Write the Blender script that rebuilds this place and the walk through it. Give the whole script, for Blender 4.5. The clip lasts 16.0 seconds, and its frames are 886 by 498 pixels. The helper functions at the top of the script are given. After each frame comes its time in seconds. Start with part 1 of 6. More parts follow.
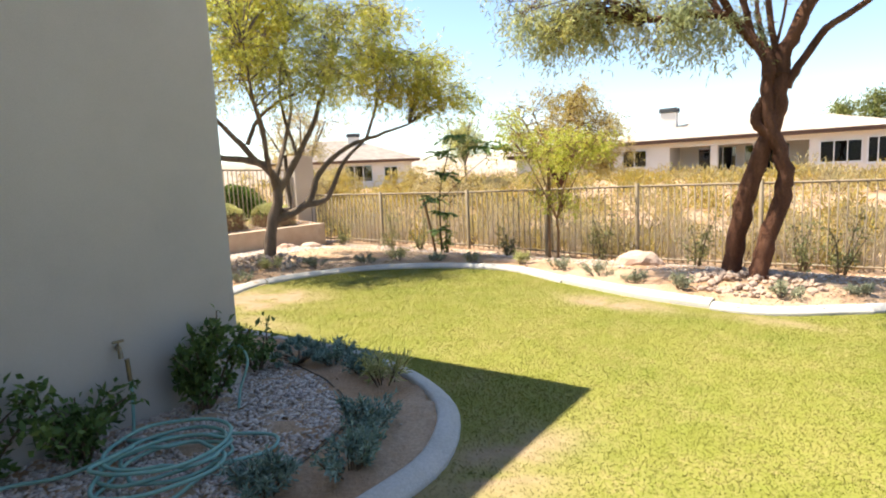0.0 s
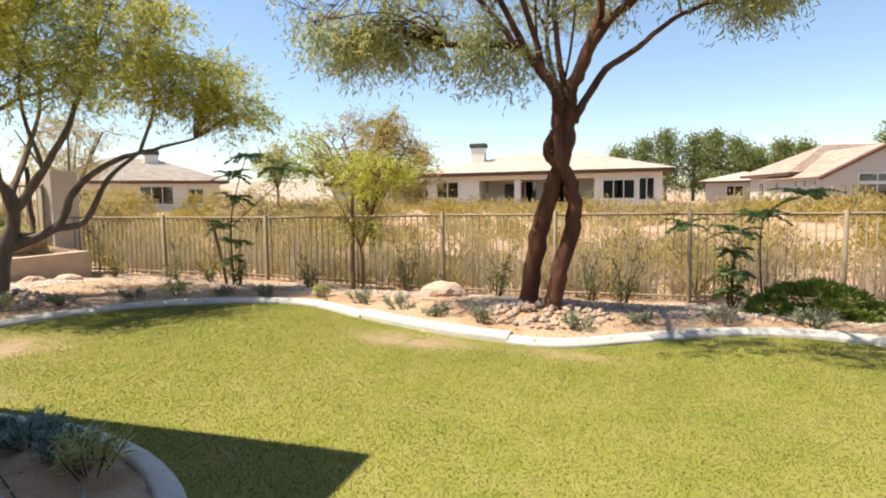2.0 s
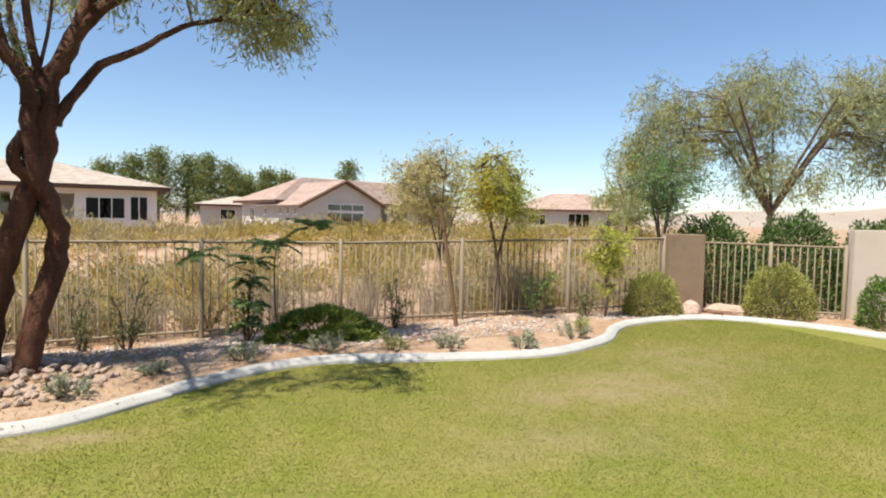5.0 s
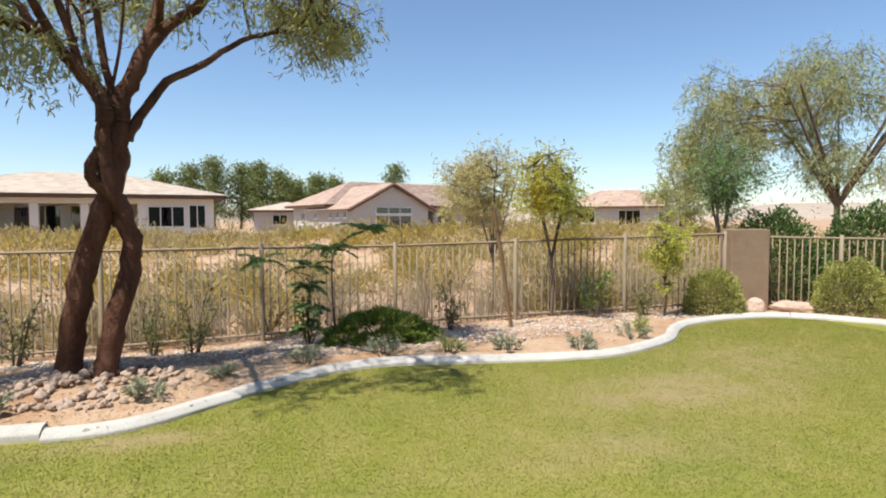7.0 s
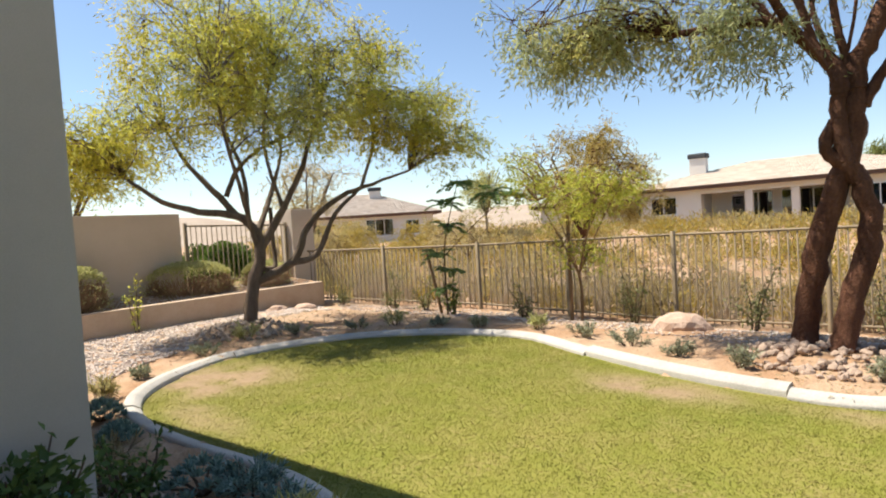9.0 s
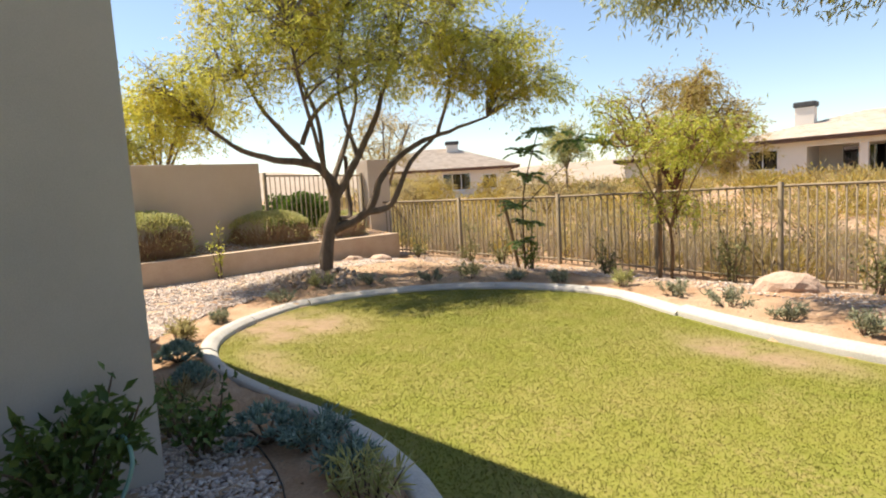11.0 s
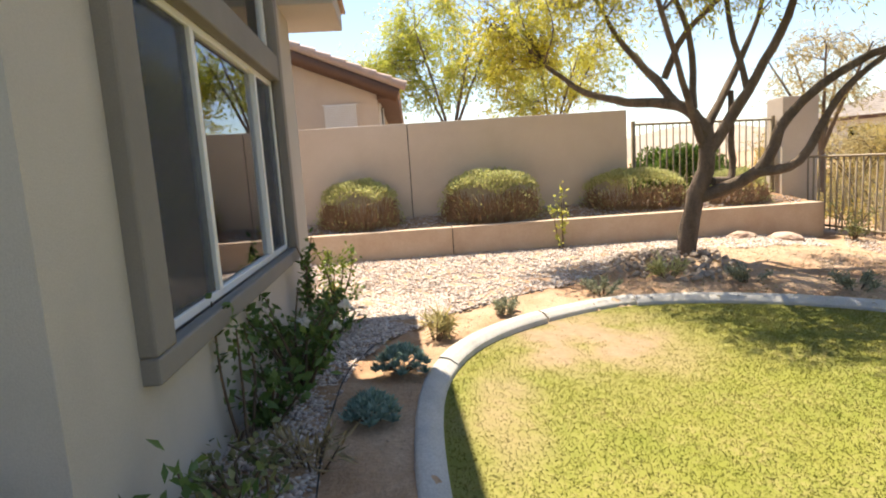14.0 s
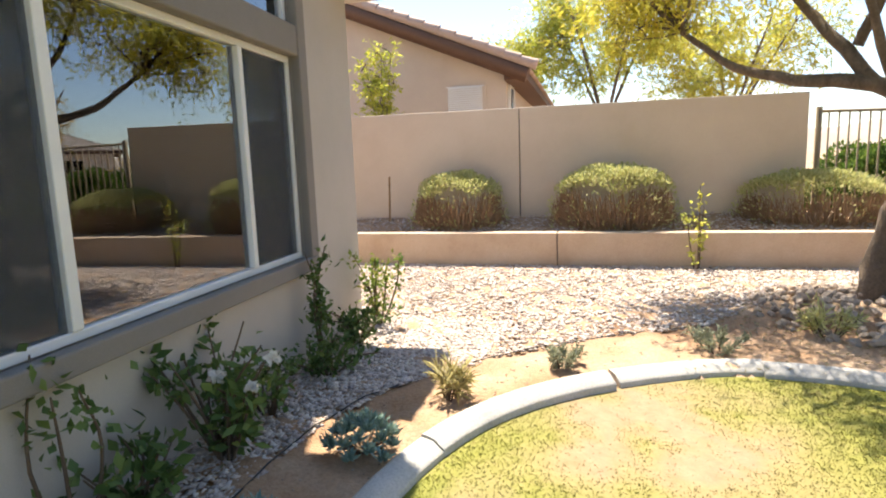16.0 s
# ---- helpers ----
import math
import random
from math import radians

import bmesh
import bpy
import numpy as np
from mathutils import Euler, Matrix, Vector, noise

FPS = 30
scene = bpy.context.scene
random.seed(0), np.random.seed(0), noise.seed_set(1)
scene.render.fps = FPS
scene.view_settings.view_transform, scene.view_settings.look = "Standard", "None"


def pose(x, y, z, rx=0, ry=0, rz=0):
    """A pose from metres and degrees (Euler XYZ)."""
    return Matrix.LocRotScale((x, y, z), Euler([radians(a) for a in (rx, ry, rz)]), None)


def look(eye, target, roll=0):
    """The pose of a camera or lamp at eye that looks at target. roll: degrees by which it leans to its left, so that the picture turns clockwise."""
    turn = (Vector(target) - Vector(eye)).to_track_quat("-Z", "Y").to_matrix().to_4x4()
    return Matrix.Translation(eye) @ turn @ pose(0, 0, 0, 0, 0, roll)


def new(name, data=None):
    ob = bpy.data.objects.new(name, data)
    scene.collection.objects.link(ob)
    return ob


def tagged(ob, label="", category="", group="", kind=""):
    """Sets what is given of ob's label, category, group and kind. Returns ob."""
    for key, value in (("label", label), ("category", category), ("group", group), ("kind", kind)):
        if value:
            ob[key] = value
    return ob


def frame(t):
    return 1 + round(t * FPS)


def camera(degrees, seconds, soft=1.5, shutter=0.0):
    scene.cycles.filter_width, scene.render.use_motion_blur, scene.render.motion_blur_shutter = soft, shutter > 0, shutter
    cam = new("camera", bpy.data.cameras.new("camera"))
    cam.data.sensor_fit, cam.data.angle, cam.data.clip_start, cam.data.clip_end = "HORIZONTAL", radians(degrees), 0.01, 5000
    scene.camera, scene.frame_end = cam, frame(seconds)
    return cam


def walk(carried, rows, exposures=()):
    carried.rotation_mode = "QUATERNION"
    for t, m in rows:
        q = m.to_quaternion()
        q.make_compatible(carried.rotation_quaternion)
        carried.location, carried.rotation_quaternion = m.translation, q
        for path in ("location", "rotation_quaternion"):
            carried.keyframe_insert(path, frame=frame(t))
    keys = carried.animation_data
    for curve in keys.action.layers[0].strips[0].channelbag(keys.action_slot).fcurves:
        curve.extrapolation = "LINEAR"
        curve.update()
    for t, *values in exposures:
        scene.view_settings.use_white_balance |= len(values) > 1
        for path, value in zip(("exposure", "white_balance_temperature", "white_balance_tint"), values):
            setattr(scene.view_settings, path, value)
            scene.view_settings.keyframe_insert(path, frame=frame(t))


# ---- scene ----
cam = camera(74.9, 16.0, soft=2.0)

PATH = [
    (0, (1.098, 0.27, 1.659), (-0.262, 1.714, 1.404), -2.7),
    (0.5, (1.082, 0.283, 1.644), (-0.163, 1.83, 1.408), -2.1),
    (1, (1.064, 0.42, 1.633), (-0.075, 2.047, 1.397), -1.7),
    (1.5, (1.043, 0.728, 1.656), (0.021, 2.435, 1.452), -1.4),
    (2, (0.936, 1.111, 1.603), (0.076, 2.907, 1.424), -0.9),
    (2.5, (0.778, 1.489, 1.597), (0.138, 3.378, 1.442), -0.0),
    (3, (0.7, 1.784, 1.598), (0.201, 3.715, 1.457), 0.2),
    (3.5, (0.684, 1.87, 1.631), (0.314, 3.831, 1.504), 0.2),
    (4, (0.644, 1.926, 1.645), (0.604, 3.922, 1.528), 0.7),
    (4.5, (0.64, 1.911, 1.66), (1.024, 3.871, 1.555), 1.3),
    (4.7, (0.659, 1.89, 1.673), (1.18, 3.818, 1.571), 1.3),
    (5.8, (0.615, 1.875, 1.685), (1.733, 3.533, 1.58), 1.2),
    (6.8, (0.577, 1.86, 1.697), (1.391, 3.684, 1.599), 0.4),
    (7, (0.555, 1.911, 1.694), (1.145, 3.82, 1.593), -0.2),
    (7.5, (0.488, 1.912, 1.704), (0.349, 3.905, 1.608), -1.7),
    (8, (0.455, 1.865, 1.636), (-0.276, 3.724, 1.556), -3.1),
    (8.5, (0.377, 1.703, 1.631), (-0.824, 3.301, 1.557), -3.5),
    (9, (0.357, 1.661, 1.608), (-1.074, 3.056, 1.538), -3.8),
    (9.5, (0.328, 1.528, 1.588), (-1.204, 2.81, 1.501), -3.9),
    (9.7, (0.325, 1.487, 1.587), (-1.235, 2.735, 1.489), -4.0),
    (11.8, (-0.296, 2.443, 1.466), (-1.917, 3.587, 1.209), -3.0),
    (12, (-0.404, 2.583, 1.473), (-2.045, 3.694, 1.209), -2.9),
    (12.5, (-0.693, 2.871, 1.461), (-2.469, 3.745, 1.17), -2.6),
    (13, (-1.044, 3.109, 1.511), (-2.937, 3.686, 1.218), -2.6),
    (13.5, (-1.384, 3.379, 1.496), (-3.356, 3.576, 1.222), -3.5),
    (14, (-1.754, 3.639, 1.454), (-3.731, 3.5, 1.185), -3.8),
    (14.5, (-2.143, 3.878, 1.499), (-4.109, 3.659, 1.208), -3.2),
    (15, (-2.532, 4.168, 1.507), (-4.479, 3.814, 1.22), -3.1),
    (15.5, (-2.887, 4.326, 1.482), (-4.8, 3.826, 1.181), -2.7),
    (16, (-3.203, 4.442, 1.523), (-5.053, 3.74, 1.228), -2.0),
]
EXPOSURES = [(0, 1.53, 6650, 10), (0.8, 1.35, 6750, 10), (1.5, 1.2, 6750, 10), (2.5, 0.9, 6650, 10), (3.5, 0.76, 6400, 10), (7, 0.7, 6150, 9), (8.5, 0.8, 6500, 10), (9.7, 1.0, 6800, 11), (12.5, 1.08, 7100, 13), (14, 1.38, 6950, 12), (16, 1.62, 6700, 11)]
walk(cam, [(t, look(eye, target, roll)) for t, eye, target, roll in PATH], EXPOSURES)

# ---- light ----
SUN_WAY = Vector((1.506, 0.736, -3.15)).normalized()      # the way the sunlight travels
sun = new("sun", bpy.data.lights.new("sun", "SUN"))
sun.data.energy, sun.data.angle, sun.data.color = 4.8, radians(0.53), (1.0, 0.92, 0.78)
sun.matrix_world = look((0, 0, 30), Vector((0, 0, 30)) + SUN_WAY)
world = bpy.data.worlds.new("sky")
scene.world = world
world.use_nodes = True
wn = world.node_tree
sky = wn.nodes.new("ShaderNodeTexSky")
sky.sky_type, sky.sun_disc = "NISHITA", False
sky.sun_elevation = math.asin(-SUN_WAY.z)
sky.sun_rotation = math.atan2(-SUN_WAY.x, -SUN_WAY.y)
sky.air_density, sky.dust_density, sky.ozone_density = 1.0, 0.25, 2.0
wn.links.new(sky.outputs[0], wn.nodes["Background"].inputs[0])
wn.nodes["Background"].inputs[1].default_value = 0.096


# ---- materials ----
def nodes(name):
    m = bpy.data.materials.new(name)
    m.use_nodes = True
    t = m.node_tree
    return m, t, t.nodes["Principled BSDF"], t.nodes["Material Output"]


def ramp(t, source, colours, lo=0.25, hi=0.75):
    r = t.nodes.new("ShaderNodeValToRGB")
    e = r.color_ramp.elements
    while len(e) < len(colours):
        e.new(0.5)
    for i, c in enumerate(colours):
        e[i].position = lo + (hi - lo) * i / max(1, len(colours) - 1)
        e[i].color = (*c, 1)
    t.links.new(source, r.inputs[0])
    return r.outputs[0]


def noise_tex(t, scale, detail=4, rough=0.6, stretch=None):
    g = t.nodes.new("ShaderNodeNewGeometry")
    n = t.nodes.new("ShaderNodeTexNoise")
    n.inputs["Scale"].default_value, n.inputs["Detail"].default_value, n.inputs["Roughness"].default_value = scale, detail, rough
    if stretch:
        mp = t.nodes.new("ShaderNodeMapping")
        mp.inputs["Scale"].default_value = stretch
        t.links.new(g.outputs["Position"], mp.inputs[0])
        t.links.new(mp.outputs[0], n.inputs["Vector"])
    else:
        t.links.new(g.outputs["Position"], n.inputs["Vector"])
    return n.outputs[0]


def mix(t, a, b, fac=0.5, mode="MIX"):
    x = t.nodes.new("ShaderNodeMix")
    x.data_type, x.blend_type = "RGBA", mode
    for sock, v in ((x.inputs[0], fac), (x.inputs[6], a), (x.inputs[7], b)):
        if isinstance(v, (int, float)):
            sock.default_value = v
        elif isinstance(v, tuple):
            sock.default_value = (*v, 1)
        else:
            t.links.new(v, sock)
    return x.outputs[2]


def bump(t, p, height, strength, distance):
    b = t.nodes.new("ShaderNodeBump")
    b.inputs["Strength"].default_value, b.inputs["Distance"].default_value = strength, distance
    t.links.new(height, b.inputs["Height"])
    t.links.new(b.outputs[0], p.inputs["Normal"])


def surface(name, colours, scale=3.0, fine=60.0, rough=0.85, relief=0.4, depth=0.004, metal=0.0, grain=0.25, stretch=None):
    """Colours over broad noise, a fine grain on top, and a fine relief."""
    m, t, p, _ = nodes(name)
    broad = ramp(t, noise_tex(t, scale, 5, 0.65, stretch), colours)
    g = noise_tex(t, fine, 3, 0.7)
    col = mix(t, broad, ramp(t, g, ((0.35,) * 3, (1.0,) * 3), 0.3, 0.7), grain, "MULTIPLY")
    t.links.new(col, p.inputs["Base Color"])
    p.inputs["Roughness"].default_value, p.inputs["Metallic"].default_value = rough, metal
    p.inputs["Specular IOR Level"].default_value = 0.3
    bump(t, p, g, relief, depth)
    return m


def pieces(name, colours, rough=0.9, per_object=False, relief=0.3, fine=40.0):
    """Pieces that each take a colour of their own."""
    m, t, p, _ = nodes(name)
    n = t.nodes.new("ShaderNodeObjectInfo" if per_object else "ShaderNodeNewGeometry")
    c = ramp(t, n.outputs["Random" if per_object else "Random Per Island"], colours, 0.0, 1.0)
    g = noise_tex(t, fine, 4, 0.7)
    t.links.new(mix(t, c, ramp(t, g, ((0.5,) * 3, (1.0,) * 3), 0.3, 0.65), 0.5, "MULTIPLY"), p.inputs["Base Color"])
    p.inputs["Roughness"].default_value = rough
    bump(t, p, g, relief, 0.004)
    return m


def leafage(name, colours, through_light=0.35, broad=0.9, rough=0.6, colours2=None):
    """Leaves: a colour for each, a drift of tone over the crown, and light that shines through."""
    m, t, p, out = nodes(name)
    g = t.nodes.new("ShaderNodeNewGeometry")
    c = ramp(t, g.outputs["Random Per Island"], colours, 0.0, 1.0)
    n = noise_tex(t, broad, 2, 0.5)
    if colours2:
        c = mix(t, c, ramp(t, g.outputs["Random Per Island"], colours2, 0.0, 1.0), ramp(t, n, ((0,) * 3, (1,) * 3), 0.4, 0.62))
    c = mix(t, c, ramp(t, n, ((0.72,) * 3, (1.0,) * 3), 0.35, 0.6), 0.6, "MULTIPLY")
    t.links.new(c, p.inputs["Base Color"])
    p.inputs["Roughness"].default_value = rough
    p.inputs["Specular IOR Level"].default_value = 0.25
    tr = t.nodes.new("ShaderNodeBsdfTranslucent")
    t.links.new(c, tr.inputs[0])
    mx = t.nodes.new("ShaderNodeMixShader")
    mx.inputs[0].default_value = through_light
    t.links.new(p.outputs[0], mx.inputs[1])
    t.links.new(tr.outputs[0], mx.inputs[2])
    t.links.new(mx.outputs[0], out.inputs[0])
    return m


def lawn_material(name, blades):
    """Turf: green to straw by broad noise, bare earth where the worn attribute is high."""
    m, t, p, out = nodes(name)
    a = t.nodes.new("ShaderNodeAttribute")
    a.attribute_name = "worn"
    n1, n2 = noise_tex(t, 0.7, 4, 0.6), noise_tex(t, 9.0, 4, 0.7)
    green = ramp(t, n1, ((0.142, 0.166, 0.024), (0.18, 0.188, 0.03), (0.225, 0.208, 0.05)), 0.32, 0.68)
    if blades:
        g = t.nodes.new("ShaderNodeNewGeometry")
        green = mix(t, green, ramp(t, g.outputs["Random Per Island"], ((0.14, 0.165, 0.023), (0.18, 0.195, 0.03), (0.225, 0.22, 0.048), (0.30, 0.265, 0.105)), 0, 1), 0.4)
    else:
        green = mix(t, green, (0.20, 0.205, 0.042), ramp(t, n2, ((0,) * 3, (1,) * 3), 0.4, 0.7))
    straw = ramp(t, n2, ((0.235, 0.18, 0.10), (0.30, 0.235, 0.135)), 0.3, 0.7) if blades else ramp(t, n2, ((0.235, 0.165, 0.10), (0.31, 0.225, 0.14)), 0.3, 0.7)
    # thin straw showing between the tufts, in drifts and in small flecks
    thatch = mix(t, ramp(t, noise_tex(t, 2.3, 5, 0.7), ((0.05,) * 3, (0.85,) * 3), 0.42, 0.7), ramp(t, noise_tex(t, 24.0, 3, 0.7), ((0.1,) * 3, (1,) * 3), 0.4, 0.65), 1.0, "MULTIPLY")
    green = mix(t, green, (0.30, 0.24, 0.10), thatch)
    c = mix(t, green, straw, a.outputs["Fac"])
    t.links.new(c, p.inputs["Base Color"])
    p.inputs["Roughness"].default_value = 0.8
    p.inputs["Specular IOR Level"].default_value = 0.15
    if blades:
        # soft turf: the blades' facing is blended towards straight up
        up = t.nodes.new("ShaderNodeVectorMath")
        up.operation = "MULTIPLY_ADD"
        t.links.new(g.outputs["Normal"], up.inputs[0])
        up.inputs[1].default_value, up.inputs[2].default_value = (0.25, 0.25, 0.25), (0, 0, 0.7)
        unit_up = t.nodes.new("ShaderNodeVectorMath")
        unit_up.operation = "NORMALIZE"
        t.links.new(up.outputs[0], unit_up.inputs[0])
        t.links.new(unit_up.outputs[0], p.inputs["Normal"])
        tr = t.nodes.new("ShaderNodeBsdfTranslucent")
        t.links.new(c, tr.inputs[0])
        mx = t.nodes.new("ShaderNodeMixShader")
        mx.inputs[0].default_value = 0.3
        t.links.new(p.outputs[0], mx.inputs[1])
        t.links.new(tr.outputs[0], mx.inputs[2])
        t.links.new(mx.outputs[0], out.inputs[0])
    else:
        bump(t, p, n2, 0.25, 0.02)
    return m


def glass_material(name, ior, tint):
    m, t, p, out = nodes(name)
    gl, tp, f, mx = (t.nodes.new("ShaderNode" + k) for k in ("BsdfGlossy", "BsdfTransparent", "Fresnel", "MixShader"))
    gl.inputs["Roughness"].default_value = 0.012
    gl.inputs[0].default_value = (0.92, 0.95, 1.0, 1)
    tp.inputs[0].default_value = (*tint, 1)
    f.inputs[0].default_value = ior
    for a, b in ((f.outputs[0], mx.inputs[0]), (tp.outputs[0], mx.inputs[1]), (gl.outputs[0], mx.inputs[2]), (mx.outputs[0], out.inputs[0])):
        t.links.new(a, b)
    return m


STUCCO = surface("house stucco", ((0.45, 0.415, 0.37), (0.49, 0.45, 0.40), (0.52, 0.48, 0.43)), 1.2, 140, 0.92, 0.5, 0.003, grain=0.15)
WALL_STUCCO = surface("garden wall stucco", ((0.53, 0.44, 0.355), (0.59, 0.50, 0.41), (0.64, 0.55, 0.46)), 0.8, 110, 0.93, 0.5, 0.003, grain=0.2)
PLANTER = surface("planter stucco", ((0.48, 0.35, 0.25), (0.56, 0.43, 0.32), (0.62, 0.50, 0.39)), 2.2, 80, 0.93, 0.6, 0.005, grain=0.3)
TRIM = surface("brown stucco trim", ((0.225, 0.205, 0.185), (0.265, 0.24, 0.215)), 2.0, 160, 0.9, 0.5, 0.003, grain=0.2)
EARTH = surface("desert earth", ((0.28, 0.15, 0.08), (0.41, 0.25, 0.145), (0.52, 0.37, 0.25), (0.37, 0.22, 0.13)), 0.9, 38, 0.95, 0.8, 0.02, grain=0.5)
CONCRETE = surface("kerb concrete", ((0.42, 0.40, 0.37), (0.52, 0.50, 0.46), (0.58, 0.55, 0.51)), 3.0, 70, 0.88, 0.6, 0.005, grain=0.4)
GRAVEL = pieces("pink gravel", ((0.46, 0.36, 0.31), (0.60, 0.49, 0.42), (0.70, 0.60, 0.52), (0.38, 0.31, 0.28), (0.76, 0.68, 0.60)))
RIVER = pieces("tree ring rock", ((0.32, 0.23, 0.16), (0.44, 0.35, 0.26), (0.26, 0.17, 0.115), (0.50, 0.42, 0.34)), relief=0.6)
RIVER_PINK = pieces("pink tree ring rock", ((0.33, 0.22, 0.15), (0.44, 0.32, 0.235), (0.27, 0.16, 0.11), (0.49, 0.39, 0.31)), relief=0.6)
BOULDER = surface("pink boulder", ((0.45, 0.30, 0.22), (0.58, 0.42, 0.33), (0.62, 0.48, 0.40)), 4, 40, 0.95, 0.9, 0.02, grain=0.4)
IRON = surface("tan painted iron", ((0.235, 0.185, 0.12), (0.31, 0.245, 0.165)), 4, 90, 0.55, 0.2, 0.001, grain=0.2)
BARK = surface("dark bark", ((0.055, 0.024, 0.015), (0.15, 0.066, 0.038), (0.25, 0.12, 0.072)), 5, 38, 0.95, 1.0, 0.03, grain=0.55, stretch=(1, 1, 0.25))
BARK_GREY = surface("grey bark", ((0.11, 0.082, 0.06), (0.20, 0.15, 0.11), (0.28, 0.21, 0.16)), 6, 45, 0.95, 1.0, 0.02, grain=0.5, stretch=(1, 1, 0.3))
TWIG = surface("brown twig", ((0.10, 0.07, 0.045), (0.19, 0.13, 0.085)), 8, 60, 0.9, 0.4, 0.003)
DEAD = surface("dry straw twig", ((0.42, 0.34, 0.26), (0.60, 0.51, 0.41)), 5, 60, 0.9, 0.4, 0.003)
STAKE = surface("lodgepole stake", ((0.20, 0.12, 0.06), (0.30, 0.19, 0.10)), 5, 60, 0.85, 0.4, 0.003, stretch=(1, 1, 0.2))
TURF, BLADE = lawn_material("turf", False), lawn_material("grass blades", True)
LEAF_YELLOW = leafage("yellow green leaves", ((0.48, 0.46, 0.06), (0.66, 0.58, 0.08), (0.74, 0.62, 0.10)), 0.6, 0.8, colours2=((0.40, 0.44, 0.10), (0.54, 0.54, 0.13)))
LEAF_OLIVE = leafage("olive grey leaves", ((0.42, 0.43, 0.15), (0.54, 0.52, 0.18), (0.66, 0.58, 0.18)), 0.6, 0.7, colours2=((0.34, 0.39, 0.21), (0.46, 0.49, 0.27)))
LEAF_WILLOW = leafage("pale willow leaves", ((0.42, 0.43, 0.16), (0.54, 0.52, 0.19), (0.62, 0.55, 0.19)), 0.5, 0.5, colours2=((0.34, 0.38, 0.20), (0.46, 0.48, 0.26)))
LEAF_BRIGHT = leafage("fresh green leaves", ((0.36, 0.42, 0.06), (0.52, 0.54, 0.09), (0.64, 0.59, 0.12)), 0.5)
LEAF_DARK = leafage("dark glossy leaves", ((0.065, 0.115, 0.03), (0.115, 0.18, 0.05), (0.18, 0.25, 0.07)), 0.3, 3.0, 0.45)
LEAF_BUSH = leafage("juniper green leaves", ((0.08, 0.15, 0.03), (0.14, 0.23, 0.05), (0.22, 0.31, 0.06)), 0.25, 3.0)
LEAF_HEDGE = leafage("hedge leaves", ((0.42, 0.44, 0.16), (0.56, 0.56, 0.24), (0.67, 0.64, 0.34)), 0.35, 4.0)
LEAF_SAGE = leafage("sage grey leaves", ((0.25, 0.27, 0.18), (0.35, 0.37, 0.25), (0.46, 0.47, 0.33)), 0.2, 5.0, 0.8)
LEAF_BLUE = leafage("blue green succulent leaves", ((0.16, 0.25, 0.21), (0.24, 0.35, 0.30), (0.34, 0.44, 0.38)), 0.1, 5.0, 0.7)
LEAF_DRY = leafage("dry straw leaves", ((0.34, 0.26, 0.14), (0.48, 0.39, 0.23), (0.58, 0.50, 0.34)), 0.45, 1.5)
LEAF_PALE = leafage("pale yellow leaves", ((0.52, 0.45, 0.19), (0.62, 0.55, 0.26), (0.70, 0.62, 0.33)), 0.5, 1.5)
LEAF_GOLD = leafage("ochre desert scrub", ((0.46, 0.33, 0.06), (0.60, 0.44, 0.10), (0.42, 0.38, 0.10)), 0.5, 0.35, colours2=((0.42, 0.35, 0.16), (0.58, 0.48, 0.27)))
LEAF_CLIPPED = leafage("clipped bush leaves", ((0.24, 0.27, 0.06), (0.37, 0.37, 0.10), (0.50, 0.47, 0.16)), 0.3, 4.0)
LEAF_JUNIPER = leafage("bright juniper sprays", ((0.10, 0.17, 0.03), (0.20, 0.27, 0.05), (0.36, 0.38, 0.08)), 0.25, 5.0)
LEAF_SHRUB = leafage("olive shrub leaves", ((0.13, 0.15, 0.06), (0.21, 0.22, 0.09), (0.33, 0.31, 0.14)), 0.3, 2.0)
LEAF_FERN = leafage("feathery green leaves", ((0.12, 0.20, 0.07), (0.20, 0.30, 0.11), (0.29, 0.39, 0.15)), 0.45, 2.0)
LEAF_PINE = leafage("pine needles", ((0.13, 0.165, 0.05), (0.20, 0.235, 0.07), (0.30, 0.31, 0.10)), 0.25, 0.4)
PETAL = leafage("white petals", ((0.72, 0.70, 0.64), (0.8, 0.79, 0.75)), 0.3, 8.0)
GLASS = glass_material("window glass", 2.5, (0.86, 0.89, 0.89))
GLASS_FAR = glass_material("far window glass", 1.9, (0.10, 0.11, 0.12))
FRAME_WHITE = surface("white vinyl frame", ((0.70, 0.70, 0.68), (0.77, 0.77, 0.75)), 3, 90, 0.5, 0.1, 0.001, grain=0.05)
PIER_BROWN = surface("brown pier stucco", ((0.22, 0.145, 0.095), (0.29, 0.20, 0.135), (0.34, 0.24, 0.165)), 2.2, 80, 0.93, 0.6, 0.005, grain=0.3)
MESH, mt, mp, mo = nodes("woven insect screen")
mp.inputs["Base Color"].default_value, mp.inputs["Roughness"].default_value = (0.055, 0.06, 0.064, 1), 0.8
m_clear, m_mix = mt.nodes.new("ShaderNodeBsdfTransparent"), mt.nodes.new("ShaderNodeMixShader")
m_mix.inputs[0].default_value = 0.45
for m_from, m_to in ((m_clear.outputs[0], m_mix.inputs[1]), (mp.outputs[0], m_mix.inputs[2]), (m_mix.outputs[0], mo.inputs[0])):
    mt.links.new(m_from, m_to)
SCREEN = surface("grey insect screen", ((0.06, 0.065, 0.07), (0.08, 0.085, 0.09)), 5, 300, 0.9, 0.2, 0.001)
